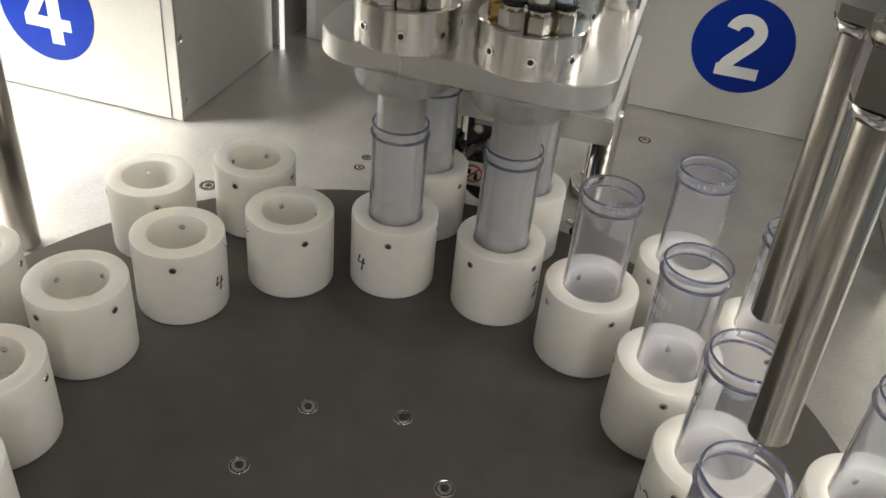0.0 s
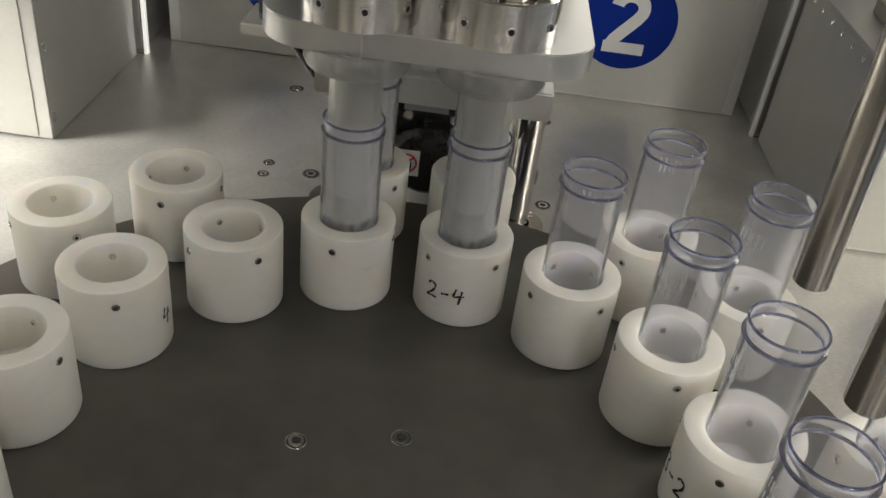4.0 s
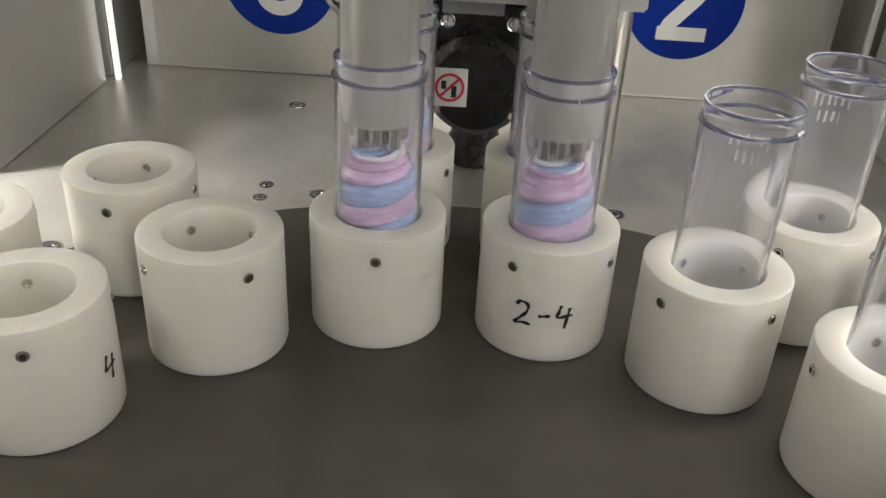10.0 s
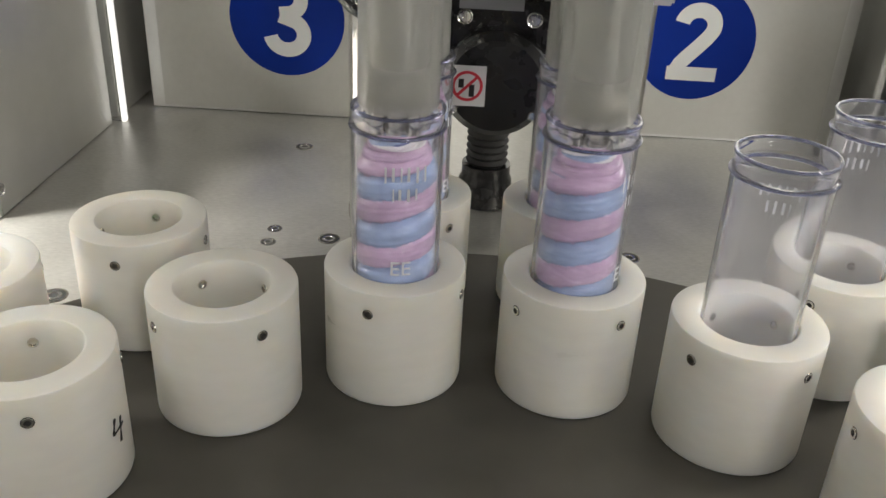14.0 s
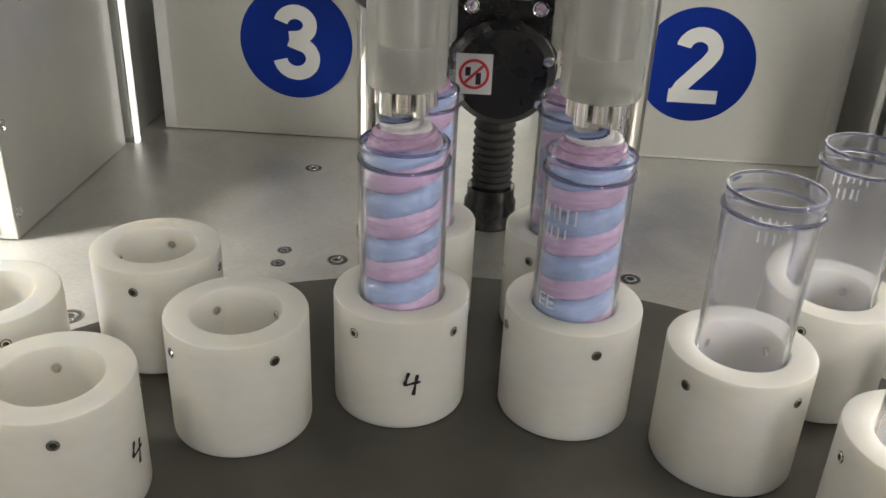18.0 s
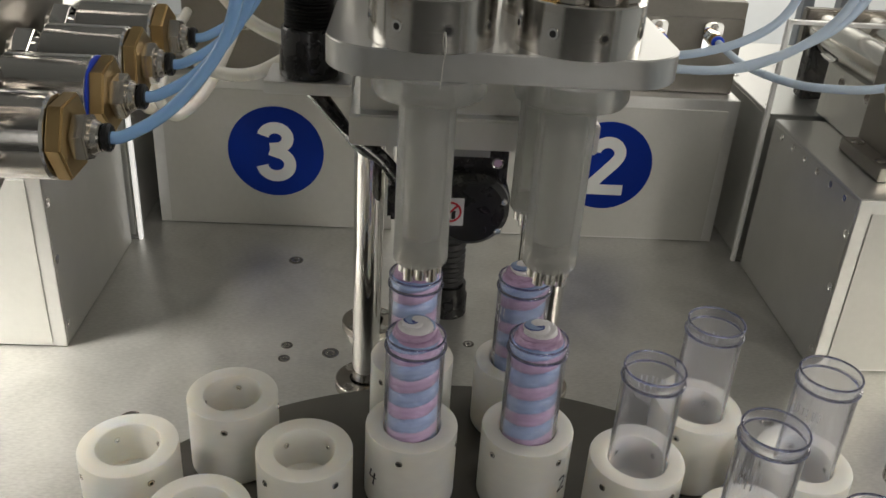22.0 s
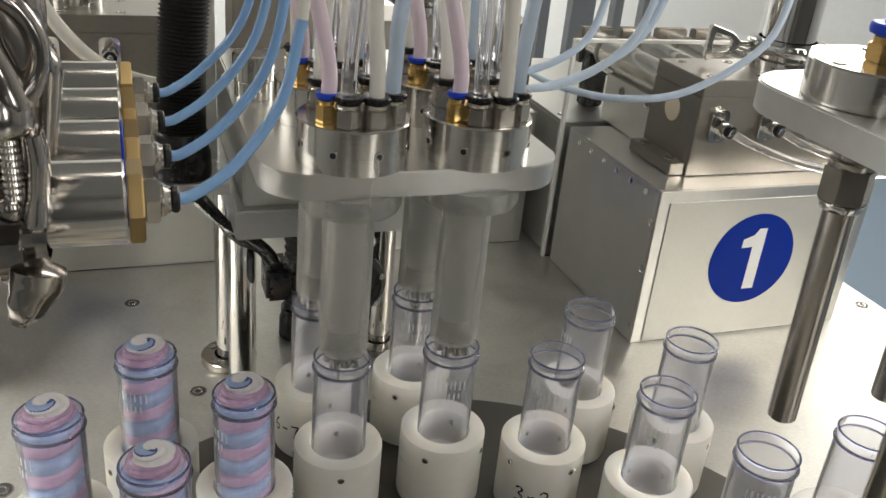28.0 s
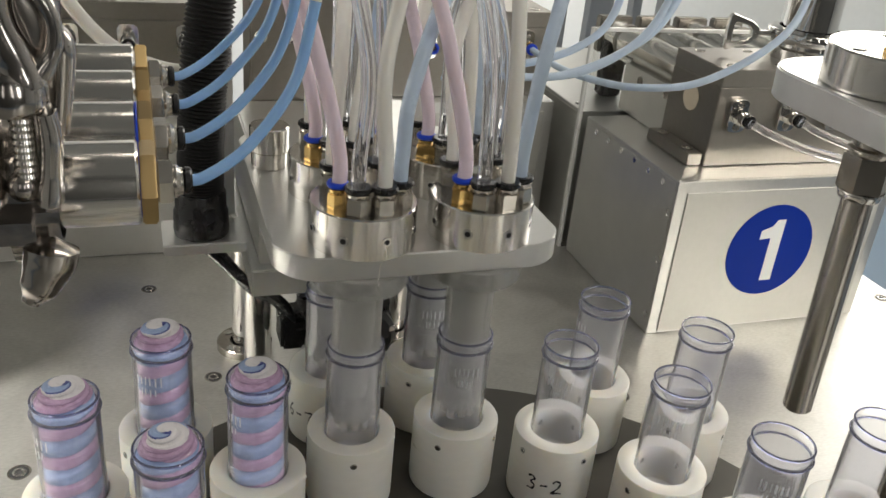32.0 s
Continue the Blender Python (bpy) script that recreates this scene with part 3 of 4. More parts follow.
def paste_parts(parent):
    """The filling: three colours laid in a right-handed screw, the top drawn up to a soft peak. Origin at the shoulder of its top."""
    seg, rows = 64, 132
    prof = []
    for k in range(rows + 1):
        prof.append((1.0, -PASTE_L + PASTE_L * k / rows, 0.0))
    for k in range(1, 49):
        s = k / 48
        if s < 0.22:
            prof.append((1.0 - 0.17 * (s / 0.22) ** 1.4, 0.0058 * s / 0.22, s))
        else:
            u = (s - 0.22) / 0.78
            prof.append((0.83 * math.cos(u * math.pi / 2) ** 0.9 if k < 48 else 0.0, 0.0058 + 0.0092 * math.sin(u * math.pi / 2) ** 1.4, s))

    def strand(ph):
        """Which strand a phase belongs to, and where across it, from -1 to 1."""
        if ph < 0.5:
            return "blue", 4 * ph - 1
        return "pink", 4 * (ph - 0.5) - 1

    def phase(k, z, s):
        """Where the screw stands at an angle and a height; the top winds inwards, and the strands wander a little."""
        wander = 0.010 * math.sin(3 * 2 * math.pi * k / seg + z * 520) + 0.010 * math.sin(5 * 2 * math.pi * k / seg - z * 900)
        return (k / seg - z / PITCH - 1.25 * s + (wander if s == 0 else 0)) % 1.0

    verts, cells = [], {"blue": [], "pink": [], "white": [], "navy": []}
    for u, (rr, z, s) in enumerate(prof):
        for k in range(seg):
            col, w = strand(phase(k, z, s))
            deep = 0.0050 if (col == "pink") == (w > 0) else 0.0024
            dent = deep * (1 - math.sqrt(max(0.0, 1 - abs(w) ** 2.9))) + 0.00020 * (1 + math.sin(9 * w + 2 + 5 * math.sin(z * 300)))
            rad = max(0.0, rr * (PASTE_R - min(dent, 0.0050)))
            lift = 0.0016 * (1 - min(dent, 0.0030) / 0.0030) * math.sin(math.pi * min(1.0, s * 1.05)) if s > 0 else 0
            a = 2 * math.pi * k / seg
            verts.append((rad * math.cos(a), rad * math.sin(a), z + lift))
    for u in range(len(prof) - 1):
        for k in range(seg):
            j = (k + 1) % seg
            s = prof[u][2]
            col, w = strand(phase(k + 0.5, (prof[u][1] + prof[u + 1][1]) / 2, s))
            if s > 0.50:
                turn = phase(k + 0.5, 0.0, s * 1.1)
                col = "blue" if turn < 0.24 and s < 0.88 else ("navy" if turn < 0.30 and 0.60 < s < 0.95 else "white")
            elif s > 0.14:
                col = "pink"
            cells[col].append((u * seg + k, u * seg + j, (u + 1) * seg + j, (u + 1) * seg + k))
    obs = []
    for col, mat in (("blue", CREAM_BLUE), ("pink", CREAM_PINK), ("white", CREAM_WHITE), ("navy", NAVY)):
        used = sorted(set(i for c in cells[col] for i in c))
        at = {v: i for i, v in enumerate(used)}
        me = bpy.data.meshes.new(col + "_strand")
        me.from_pydata([verts[i] for i in used], [], [[at[i] for i in c] for c in cells[col]])
        for f in me.polygons:
            f.use_smooth = True
        me.materials.append(mat)
        o = new(col + "_strand", me)
        o.parent = parent
        o["label"] = col + " paste strand wound in a screw"
        obs.append(o)
    return obs


STROKES = {
    "4": (((-0.22, 0.50), (-0.30, 0.25), (-0.36, -0.02), (0.02, 0.02), (0.36, 0.05)), ((0.20, 0.38), (0.12, 0.0), (0.02, -0.52))),
    "2": (((-0.34, 0.32), (-0.12, 0.50), (0.22, 0.38), (0.16, 0.06), (-0.12, -0.22), (-0.36, -0.46), (0.05, -0.40), (0.40, -0.44)),),
    "3": (((-0.30, 0.42), (0.02, 0.52), (0.24, 0.32), (-0.04, 0.08), (0.26, -0.14), (0.14, -0.42), (-0.32, -0.44)),),
    "6": (((0.20, 0.50), (-0.16, 0.16), (-0.30, -0.20), (-0.10, -0.46), (0.20, -0.34), (0.16, -0.06), (-0.24, -0.10)),),
    "7": (((-0.32, 0.38), (0.0, 0.40), (0.32, 0.42), (0.14, 0.0), (-0.02, -0.50)),),
    "-": (((-0.26, -0.02), (0.0, 0.0), (0.28, 0.04)),)}


def handwriting(parent, text, turn, z=0.0255, size=0.0122):
    """Black pen strokes on the cup's side, wrapped round it, thicker where the pen slowed."""
    bm = bmesh.new()
    rng = random.Random(len(text) * 7 + ord(text[0]))
    step = 0.0096
    for i, ch in enumerate(text):
        ox = (i - (len(text) - 1) / 2) * step
        for stroke in STROKES[ch]:
            line = smooth_path([(ox + x * size * 0.8, y * size, 0) for x, y in stroke], 6)
            last = None
            for q, c in enumerate(line):
                d = (line[min(q + 1, len(line) - 1)] - line[max(q - 1, 0)]).normalized()
                side = Vector((-d.y, d.x, 0)) * (0.00072 + 0.00020 * math.sin(q * 0.7 + i) + rng.uniform(-0.00004, 0.00004))
                pair = []
                for p in (c - side, c + side):
                    a = p.x / 0.0317
                    pair.append(bm.verts.new((0.03172 * math.cos(a), 0.03172 * math.sin(a), p.y)))
                if last:
                    bm.faces.new((last[0], pair[0], pair[1], last[1]))
                last = pair
    return part("pen_mark", bm, PEN, parent, m=pose(0, 0, z, 0, 0, turn))


SPOTS = ((-0.04, 0.1955), (0.04, 0.1955), (-0.04, 0.2755), (0.04, 0.2755))


def place_at(k, spot, extra=0.0):
    """Where a spot of station k lies; extra: degrees by which the table has turned, anticlockwise."""
    a = radians(-45 * k + extra)
    x, y = SPOTS[spot]
    return CX + x * math.cos(a) - y * math.sin(a), CY + x * math.sin(a) + y * math.cos(a), -45 * k + extra


# turn of the set screws of each cup against its station
SCREW_TURN = {(-1, 1): -90.8, (-1, 0): -111.3, (-1, 3): -136, (-1, 2): -95.6, (1, 0): -99, (1, 1): 48, (1, 2): -84.2, (1, 3): 49.3,
              (2, 0): 62, (2, 1): 60.8, (2, 2): 9.3}
MARKS = {(0, 0): ("4", -37.8), (0, 1): ("2-4", 30.2), (2, 0): ("3-2", -141), (1, 2): ("6-7", 296), (-1, 0): ("4", 61.3)}
pucks, tubes, pastes = {}, {}, {}
proto = puck_proto()
empty_tube = tube_proto("empty clear plastic stick tube in a white cup")
for k in range(-3, 5):
    for s in range(4):
        ob = proto if not pucks else copy_thing(proto, Matrix())
        pucks[k, s] = ob
for (k, s), (text, turn) in MARKS.items():
    handwriting(pucks[k, s], text, 0 if turn is None else turn)
    pucks[k, s]["label"] = "thick white plastic cup holder with pen marks"
first = True
for k in (1, 2, 3):
    for s in range(4):
        tubes[k, s] = empty_tube if first else copy_thing(empty_tube, Matrix())
        first = False
full = tube_proto("clear plastic stick tube filled with blue and pink paste")
wrapped_text("foot_mark", full, "EE", BODY_R + 0.0003, 0.0345, -153, 0.0095, PRINT)
for s in range(4):
    tubes[0, s] = full if s == 0 else copy_thing(full, Matrix())
for s in range(4):
    fill = new("paste")
    fill.parent = tubes[0, s]
    fill["label"] = "blue, pink and white paste in a twisted column"
    if s == 0:
        strands = paste_parts(fill)
    else:
        for o in strands:
            again(o, Matrix(), fill)
    pastes[s] = fill



# ---- the filling head on its lift ----
# origin: the top of the nozzle plate over the middle of the four spots
HX, HY = CX, CY + 0.2355
head = thing("filling_head", "aluminium filling head with four nozzles and hoses", "filling head", pose(HX, HY, 0.2555))
part("nozzle_plate", slab(cut_corners(-0.0975, 0.0975, -0.066, 0.172, 0.026), -0.0165, 0, 0.0007), ALU, head, "thick aluminium plate with rounded corners")
NOZ = [(x, y - 0.2355) for x, y in SPOTS]
made = {}
for i, (x, y) in enumerate(NOZ):
    at = pose(x, y, 0)
    if not made:
        man = part("manifold", lathe([(0, 0.0002), (0.0345, 0.0002), (0.0345, 0.0268), (0.0337, 0.0276), (0, 0.0276)], 64), STEEL, head, "turned steel manifold", m=at)
        for k in range(8):
            a = 45 * k + 12
            bm = lathe([(0.0034, 0.0001), (0.0032, 0.0006), (0.0019, 0.0006), (0.0018, 0.0003)], 16)
            # Dark hexagon drawn as the shade in the set screw's socket.
            part("screw_hole", lathe([(0.0019, 0.00065), (0, 0.00065)], 6), SHADE_AND_INK, man, m=pose(0, 0, 0.0125, 0, 0, a) @ pose(0.0343, 0, 0, 0, 90, 0))
            part("set_screw", bm, CHROME, man, m=pose(0, 0, 0.0125, 0, 0, a) @ pose(0.0343, 0, 0, 0, 90, 0))
        flange = part("flange", lathe([(0.0165, -0.0167), (0.0325, -0.0167), (0.0325, -0.027), (0.031, -0.0302), (0.0165, -0.0325)], 48, closed=True), FROST, head, "white plastic flange", m=at)
        sleeve = part("sleeve", lathe([(0.0152, -0.0330), (0.0166, -0.0330), (0.0166, -0.122), (0.0168, -0.1225), (0.0168, -0.1355), (0.0158, -0.137), (0.0145, -0.137), (0.0145, -0.030)], 48, closed=True), FROST, head, "frosted plastic nozzle sleeve", m=at)
        inner = part("inner_tube", pipe(0.0122, 0.0100, -0.1200, -0.0335, 0.0004, 36), ALU, head, "steel tube inside the sleeve", m=at)
        tip = part("nozzle_core", rod(0.0142, -0.1335, -0.1300, 0.0005, 32), DARKSTEEL, head, "round nozzle face with steel outlets", m=at)
        for k in range(9):
            rr, w = (0.0100, 0.0034) if k < 8 else (0.0, 0.0048)
            c = pose(rr * math.cos(radians(45 * k)), rr * math.sin(radians(45 * k)), 0, 0, 0, 45 * k)
            low = -0.1465 - (0.0022 if k % 2 else 0) - (0.003 if k == 8 else 0)
            bm = pipe(w, w * 0.72, low, -0.1336, 0.0003, 14, m=c)
            for v in bm.verts:
                if v.co.z < -0.14:
                    v.co.z += 0.25 * (math.hypot(v.co.x, v.co.y) - rr)
            part("outlet_pipe", bm, CHROME if k % 2 else STEEL, tip)
        made = (man, flange, sleeve, inner, tip)
    else:
        for o in made:
            c = again(o, at)
            for ch in o.children:
                again(ch, ch.matrix_basis.copy(), c)

# carriage, crosshead and motor behind the nozzles
part("carriage", block(-0.086, 0.086, 0.110, 0.300, -0.0955, -0.0168, 0.0015), ALU, head, "aluminium carriage block")
part("crosshead", block(-0.0935, 0.0935, 0.100, 0.300, -0.120, -0.0957, 0.0015), ALU, head, "aluminium crosshead above the guide posts")
part("motor_body", block(-0.029, 0.029, 0.112, 0.205, -0.160, -0.1202, 0.004), BLACK, head, "black motor housing")
part("motor_cover", lathe([(0, 0.022), (0.012, 0.022), (0.026, 0.020), (0.0305, 0.015), (0.0312, 0.004), (0.0312, 0.0), (0.0325, -0.001), (0.0325, -0.05), (0, -0.05)], 44, m=pose(0.001, 0.1165, -0.1690, 90, 0, 0)), BLACK, head, "round black cover")
for sx in (-1, 1):
    socket_screw(head, pose(sx * 0.0195 + 0.001, 0.1118, -0.134, 90, 0, 0), 0.0034)
part("name_plate", block(-0.022, 0.014, 0.1112, 0.1118, -0.1295, -0.1225, 0), GREYPAINT, head, "small grey type plate")
lab = pose(-0.0148, 0.0942, -0.1685, 90, 0, 2)
part("warning_label", block(-0.0103, 0.0103, -0.0116, 0.0116, 0, 0.0005, 0, m=lab), WHITE_INK, head, "white warning sticker")
part("warning_ring", lathe([(0.0087, 0.0005), (0.0087, 0.0008), (0.0071, 0.0008), (0.0071, 0.0005)], 32, closed=True, m=lab), RED_INK, head)
part("warning_bar", block(-0.0075, 0.0075, -0.0008, 0.0008, 0.0005, 0.0008, 0, m=lab @ pose(0, 0, 0, 0, 0, 45)), RED_INK, head)
bm = block(-0.005, -0.002, -0.001, 0.004, 0.0005, 0.00065, 0, m=lab)
block(0.001, 0.004, -0.006, 0.001, 0.0005, 0.00065, 0, bm, lab)
part("warning_picture", bm, SHADE_AND_INK, head)
for x, y in ((-0.081, 0.090), (0.081, 0.090)):
    part("clamp_collar", lathe([(0, 0.0003), (0.0135, 0.0003), (0.0135, 0.012), (0.0128, 0.0125), (0.0148, 0.0135), (0.0148, 0.031), (0.0138, 0.032), (0, 0.032)], 36, m=pose(x, y, 0)), STEEL, head, "turned steel collar")
POSTS = ((-0.0805, 0.170), (0.085, 0.170), (-0.0815, 0.272), (0.081, 0.272))
for x, y in POSTS:
    part("guide_rod", rod(0.0125, -0.52, -0.1201, 0.001, 32, m=pose(x, y, 0)), CHROME, head, "polished steel guide rod")
part("hose_bracket", block(-0.160, -0.0938, 0.130, 0.180, -0.0930, -0.0835, 0.001), ALU, head, "flat bracket at the carriage side")

part("side_plate", slab(rounded(0.176, 0.285, -0.083, 0.098, 0.010), -0.116, -0.0985, 0.0006, m=Matrix(((0, 0, 1, 0), (1, 0, 0, 0), (0, 1, 0, 0), (0, 0, 0, 1)))), ALU, head, "upright aluminium side plate")
box = part("actuator_box", block(-0.070, 0.030, 0.3005, 0.360, -0.090, 0.150, 0.0015), BLOCK, head, "dark steel actuator box with screws")
for xx in (-0.060, -0.034, 0.020):
    for zz in (0.045, 0.085, 0.125):
        socket_screw(box, pose(xx, 0.3005, zz, 90, 0, 0), 0.0048)

# corrugated conduit on the bracket, rising out of the head
pts = [(-0.128, 0.155, -0.052), (-0.126, 0.156, 0.0), (-0.121, 0.159, 0.06), (-0.111, 0.164, 0.13), (-0.096, 0.172, 0.22), (-0.080, 0.18, 0.34)]
part("corrugated_conduit", hose(pts, 0.0176, 24, 38, 0.0013), RUBBER, head, "thick black corrugated conduit")
part("conduit_nut", lathe([(0, -0.0833), (0.0222, -0.0833), (0.0228, -0.0790), (0.0222, -0.0640), (0.0208, -0.0605), (0.0208, -0.0475), (0.0195, -0.0455), (0, -0.0455)], 28, m=pose(-0.128, 0.155, 0)), BLACK, head, "ribbed black conduit nut")
part("motor_cable", hose([(-0.129, 0.150, -0.0935), (-0.118, 0.148, -0.104), (-0.098, 0.138, -0.122), (-0.078, 0.134, -0.134), (-0.062, 0.136, -0.150), (-0.052, 0.142, -0.170)], 0.0046, 10, 8), BLACK, head)
part("motor_cable", hose([(-0.125, 0.160, -0.0935), (-0.110, 0.154, -0.112), (-0.088, 0.142, -0.136), (-0.070, 0.140, -0.146), (-0.060, 0.142, -0.160), (-0.054, 0.144, -0.176)], 0.0052, 10, 8), BLACK, head)
part("motor_cable", hose([(-0.092, 0.19, -0.113), (-0.075, 0.19, -0.130), (-0.05, 0.18, -0.140), (-0.030, 0.17, -0.150)], 0.0055, 10, 8), BLACK, head)
part("cable_plug", block(-0.064, -0.042, 0.134, 0.168, -0.198, -0.166, 0.003), BLACK, head)
part("cable_plug", block(-0.0425, -0.026, 0.140, 0.162, -0.192, -0.174, 0.002), BLACK, head)
for zz in (-0.172, -0.180):
    part("tape", lathe([(0.0052, zz - 0.003), (0.0060, zz - 0.0026), (0.0060, zz + 0.0002), (0.0052, zz + 0.0006)], 14, closed=True, m=pose(-0.0535, 0.1335, 0, 8, 0, 0)), WHITE_HOSE, head, "scrap of white tape")
for a in (20, -35, -150, 160):
    socket_screw(head, pose(0.001 + 0.0272 * math.cos(radians(a)), 0.1165 - 0.0202, -0.169 + 0.0272 * math.sin(radians(a)), 90, 0, 0), 0.0022)
part("loose_wire", hose([(-0.034, -0.0755, 0.0125), (-0.0335, -0.0775, 0.004), (-0.034, -0.0678, -0.006), (-0.0345, -0.0672, -0.014), (-0.0352, -0.0676, -0.020)], 0.00028, 6, 6), WHITE_HOSE, head, "thin loose wire end")

# push-in fittings and hoses on the manifolds
KINDS = (("brass", PINK_HOSE), ("steel", CLEAR), ("steel", WHITE_HOSE), ("steel", PALE_HOSE), ("steel", CLEAR), ("steel", WHITE_HOSE))
fit_mesh = {}
for i, (x, y) in enumerate(NOZ):
    for k, (metal, hosemat) in enumerate(KINDS):
        a = radians((214, 247, 286, 323, 55, 135)[k])
        fx, fy = x + 0.0240 * math.cos(a), y + 0.0240 * math.sin(a)
        at = pose(fx, fy, 0.0278, 0, 0, 30 * k)
        if metal not in fit_mesh:
            wide = 0.0146 if metal == "steel" else 0.0108
            bm = hexagon(wide, 0.0, 0.0108)
            lathe([(wide * 0.48, 0.0109), (wide * 0.50, 0.0114), (wide * 0.50, 0.0136), (wide * 0.44, 0.0142)], 24, bm)
            nut = part("fitting", bm, NICKEL if metal == "steel" else BRASS, head, "hexagonal " + metal + " push-in fitting", m=at)
            ring = part("collet", pipe(0.0086 if metal == "steel" else 0.0068, 0.0045, 0.0143, 0.0178, 0.0009, 28), BLACK if metal == "steel" else COLLAR, nut)
            fit_mesh[metal] = nut
        else:
            nut = again(fit_mesh[metal], at)
            for ch in fit_mesh[metal].children:
                again(ch, ch.matrix_basis.copy(), nut)
        lean = random.Random(17 * i + k)
        tx, ty = fx * 0.9 + lean.uniform(-0.012, 0.012), fy + lean.uniform(0.0, 0.03)
        line = [(fx, fy, 0.036), (fx, fy, 0.060), (fx * 0.97 + lean.uniform(-0.004, 0.004), fy + 0.004, 0.115), (tx, ty, 0.19), (tx * 0.9, ty + 0.02, 0.34)]
        if hosemat is PINK_HOSE:
            line = [(fx, fy, 0.036), (fx + 0.001, fy, 0.056), (fx - 0.004, fy + 0.003, 0.085), (fx - 0.018, fy + 0.010, 0.14), (fx - 0.040, fy + 0.020, 0.21), (fx - 0.060, fy + 0.03, 0.34)]
        if hosemat is PALE_HOSE and i == 0:
            line = [(fx, fy, 0.036), (fx, fy, 0.062), (fx + 0.006, fy + 0.006, 0.105), (fx + 0.045, fy + 0.05, 0.165), (fx + 0.14, fy + 0.12, 0.25)]
        if hosemat is PALE_HOSE and i == 1:
            line = [(fx, fy, 0.036), (fx, fy, 0.066), (fx + 0.012, fy + 0.01, 0.13), (fx + 0.05, fy + 0.05, 0.20), (fx + 0.14, fy + 0.12, 0.29)]
        o = part("hose", hose(line, 0.0046, 12, 8), hosemat, head, "plastic feed hose")
        if hosemat is CLEAR:
            o.visible_shadow = False

for x, y in POSTS:
    ob = thing("guide_bushing", "round steel bushing flange on the deck", "bushing", pose(HX + x, HY + y, 0), "lift bushings")
    part("flange", pipe(0.0285, 0.0150, 0.0005, 0.0100, 0.001, 40), DARKSTEEL, ob)
    part("seal", pipe(0.0149, 0.0127, 0.0010, 0.0060, 0.0004, 32), BLACK, ob)
    for k in range(4):
        c = pose(0.0215 * math.cos(radians(45 + 90 * k)), 0.0215 * math.sin(radians(45 + 90 * k)), 0.0100)
        socket_screw(ob, c, 0.0034)

con = thing("cable_conduit", "black corrugated conduit in a deck gland", "conduit", pose(0.039, 0.955, 0))
part("gland", lathe([(0, 0.0005), (0.0225, 0.0005), (0.0225, 0.022), (0.0205, 0.026), (0.0205, 0.036), (0, 0.036)], 32), BLACK, con)
part("hose", hose([(0, 0, 0.036), (0, -0.001, 0.08), (-0.001, -0.003, 0.14), (-0.002, -0.006, 0.19)], 0.0165, 24, 14, 0.0013), RUBBER, con)

# ---- the rod station beside it ----
rods = thing("rod_station", "aluminium plate with hanging stainless rods", "machine head", pose(CX + 0.2365, CY, 0.2275, 0, -2, 0) @ pose(0, 0, 0.1995, 0, 0, -90))
part("plate", slab(rounded(-0.0985, 0.085, -0.0795, 0.14, 0.030), -0.0165, 0, 0.001), ALU, rods, "thick aluminium plate")
for x, y in NOZ:
    part("hanging_rod", rod(0.0084, -0.1995, -0.0590, 0.0008, 28, m=pose(x, y, 0)), DULL, rods, "dull stainless rod")
    nut = part("nut", hexagon(0.0232, -0.0555, -0.0360, m=pose(x, y, 0)), DARKSTEEL, rods)
    part("nut_collar", lathe([(0, -0.0358), (0.0118, -0.0358), (0.0122, -0.0345), (0.0122, -0.0325), (0.0100, -0.0315), (0.0100, -0.0167), (0, -0.0167)], 24, m=pose(x, y, 0)), DARKSTEEL, rods)
    part("washer", lathe([(0, -0.0605), (0.0108, -0.0605), (0.0112, -0.0598), (0.0112, -0.0575), (0.0122, -0.0568), (0.0122, -0.0558), (0, -0.0558)], 28, m=pose(x, y, 0)), CHROME, rods)
    cap = part("cap", lathe([(0, 0.0004), (0.0345, 0.0004), (0.0345, 0.019), (0.0337, 0.020), (0, 0.020)], 56), STEEL, rods, "turned steel cap", m=pose(x, y, 0))
    for a in (30, 150, 270):
        socket_screw(cap, pose(0.026 * math.cos(radians(a)), 0.026 * math.sin(radians(a)), 0.020), 0.0028)
    fx, fy = x + 0.001, y + 0.001
    part("fitting", hexagon(0.0172, 0.0202, 0.0290, m=pose(fx, fy, 0)), BRASS, rods, "brass push-in fitting")
    part("fitting_neck", lathe([(0, 0.0288), (0.0078, 0.0288), (0.0078, 0.0325), (0, 0.0325)], 24, m=pose(fx, fy, 0)), BRASS, rods)
    part("collet", lathe([(0.0048, 0.0326), (0.0075, 0.0326), (0.0106, 0.0340), (0.0110, 0.0358), (0.0108, 0.0382), (0.0098, 0.0390), (0.0048, 0.0390)], 28, closed=True, m=pose(fx, fy, 0)), COLLAR, rods, "blue plastic collet")
    o = part("hose", hose([(fx, fy, 0.034), (fx, fy, 0.08), (fx + 0.004, fy, 0.13), (fx + 0.012, fy, 0.22)], 0.0046, 12, 8), CLEAR, rods, "clear hose")
    o.visible_shadow = False



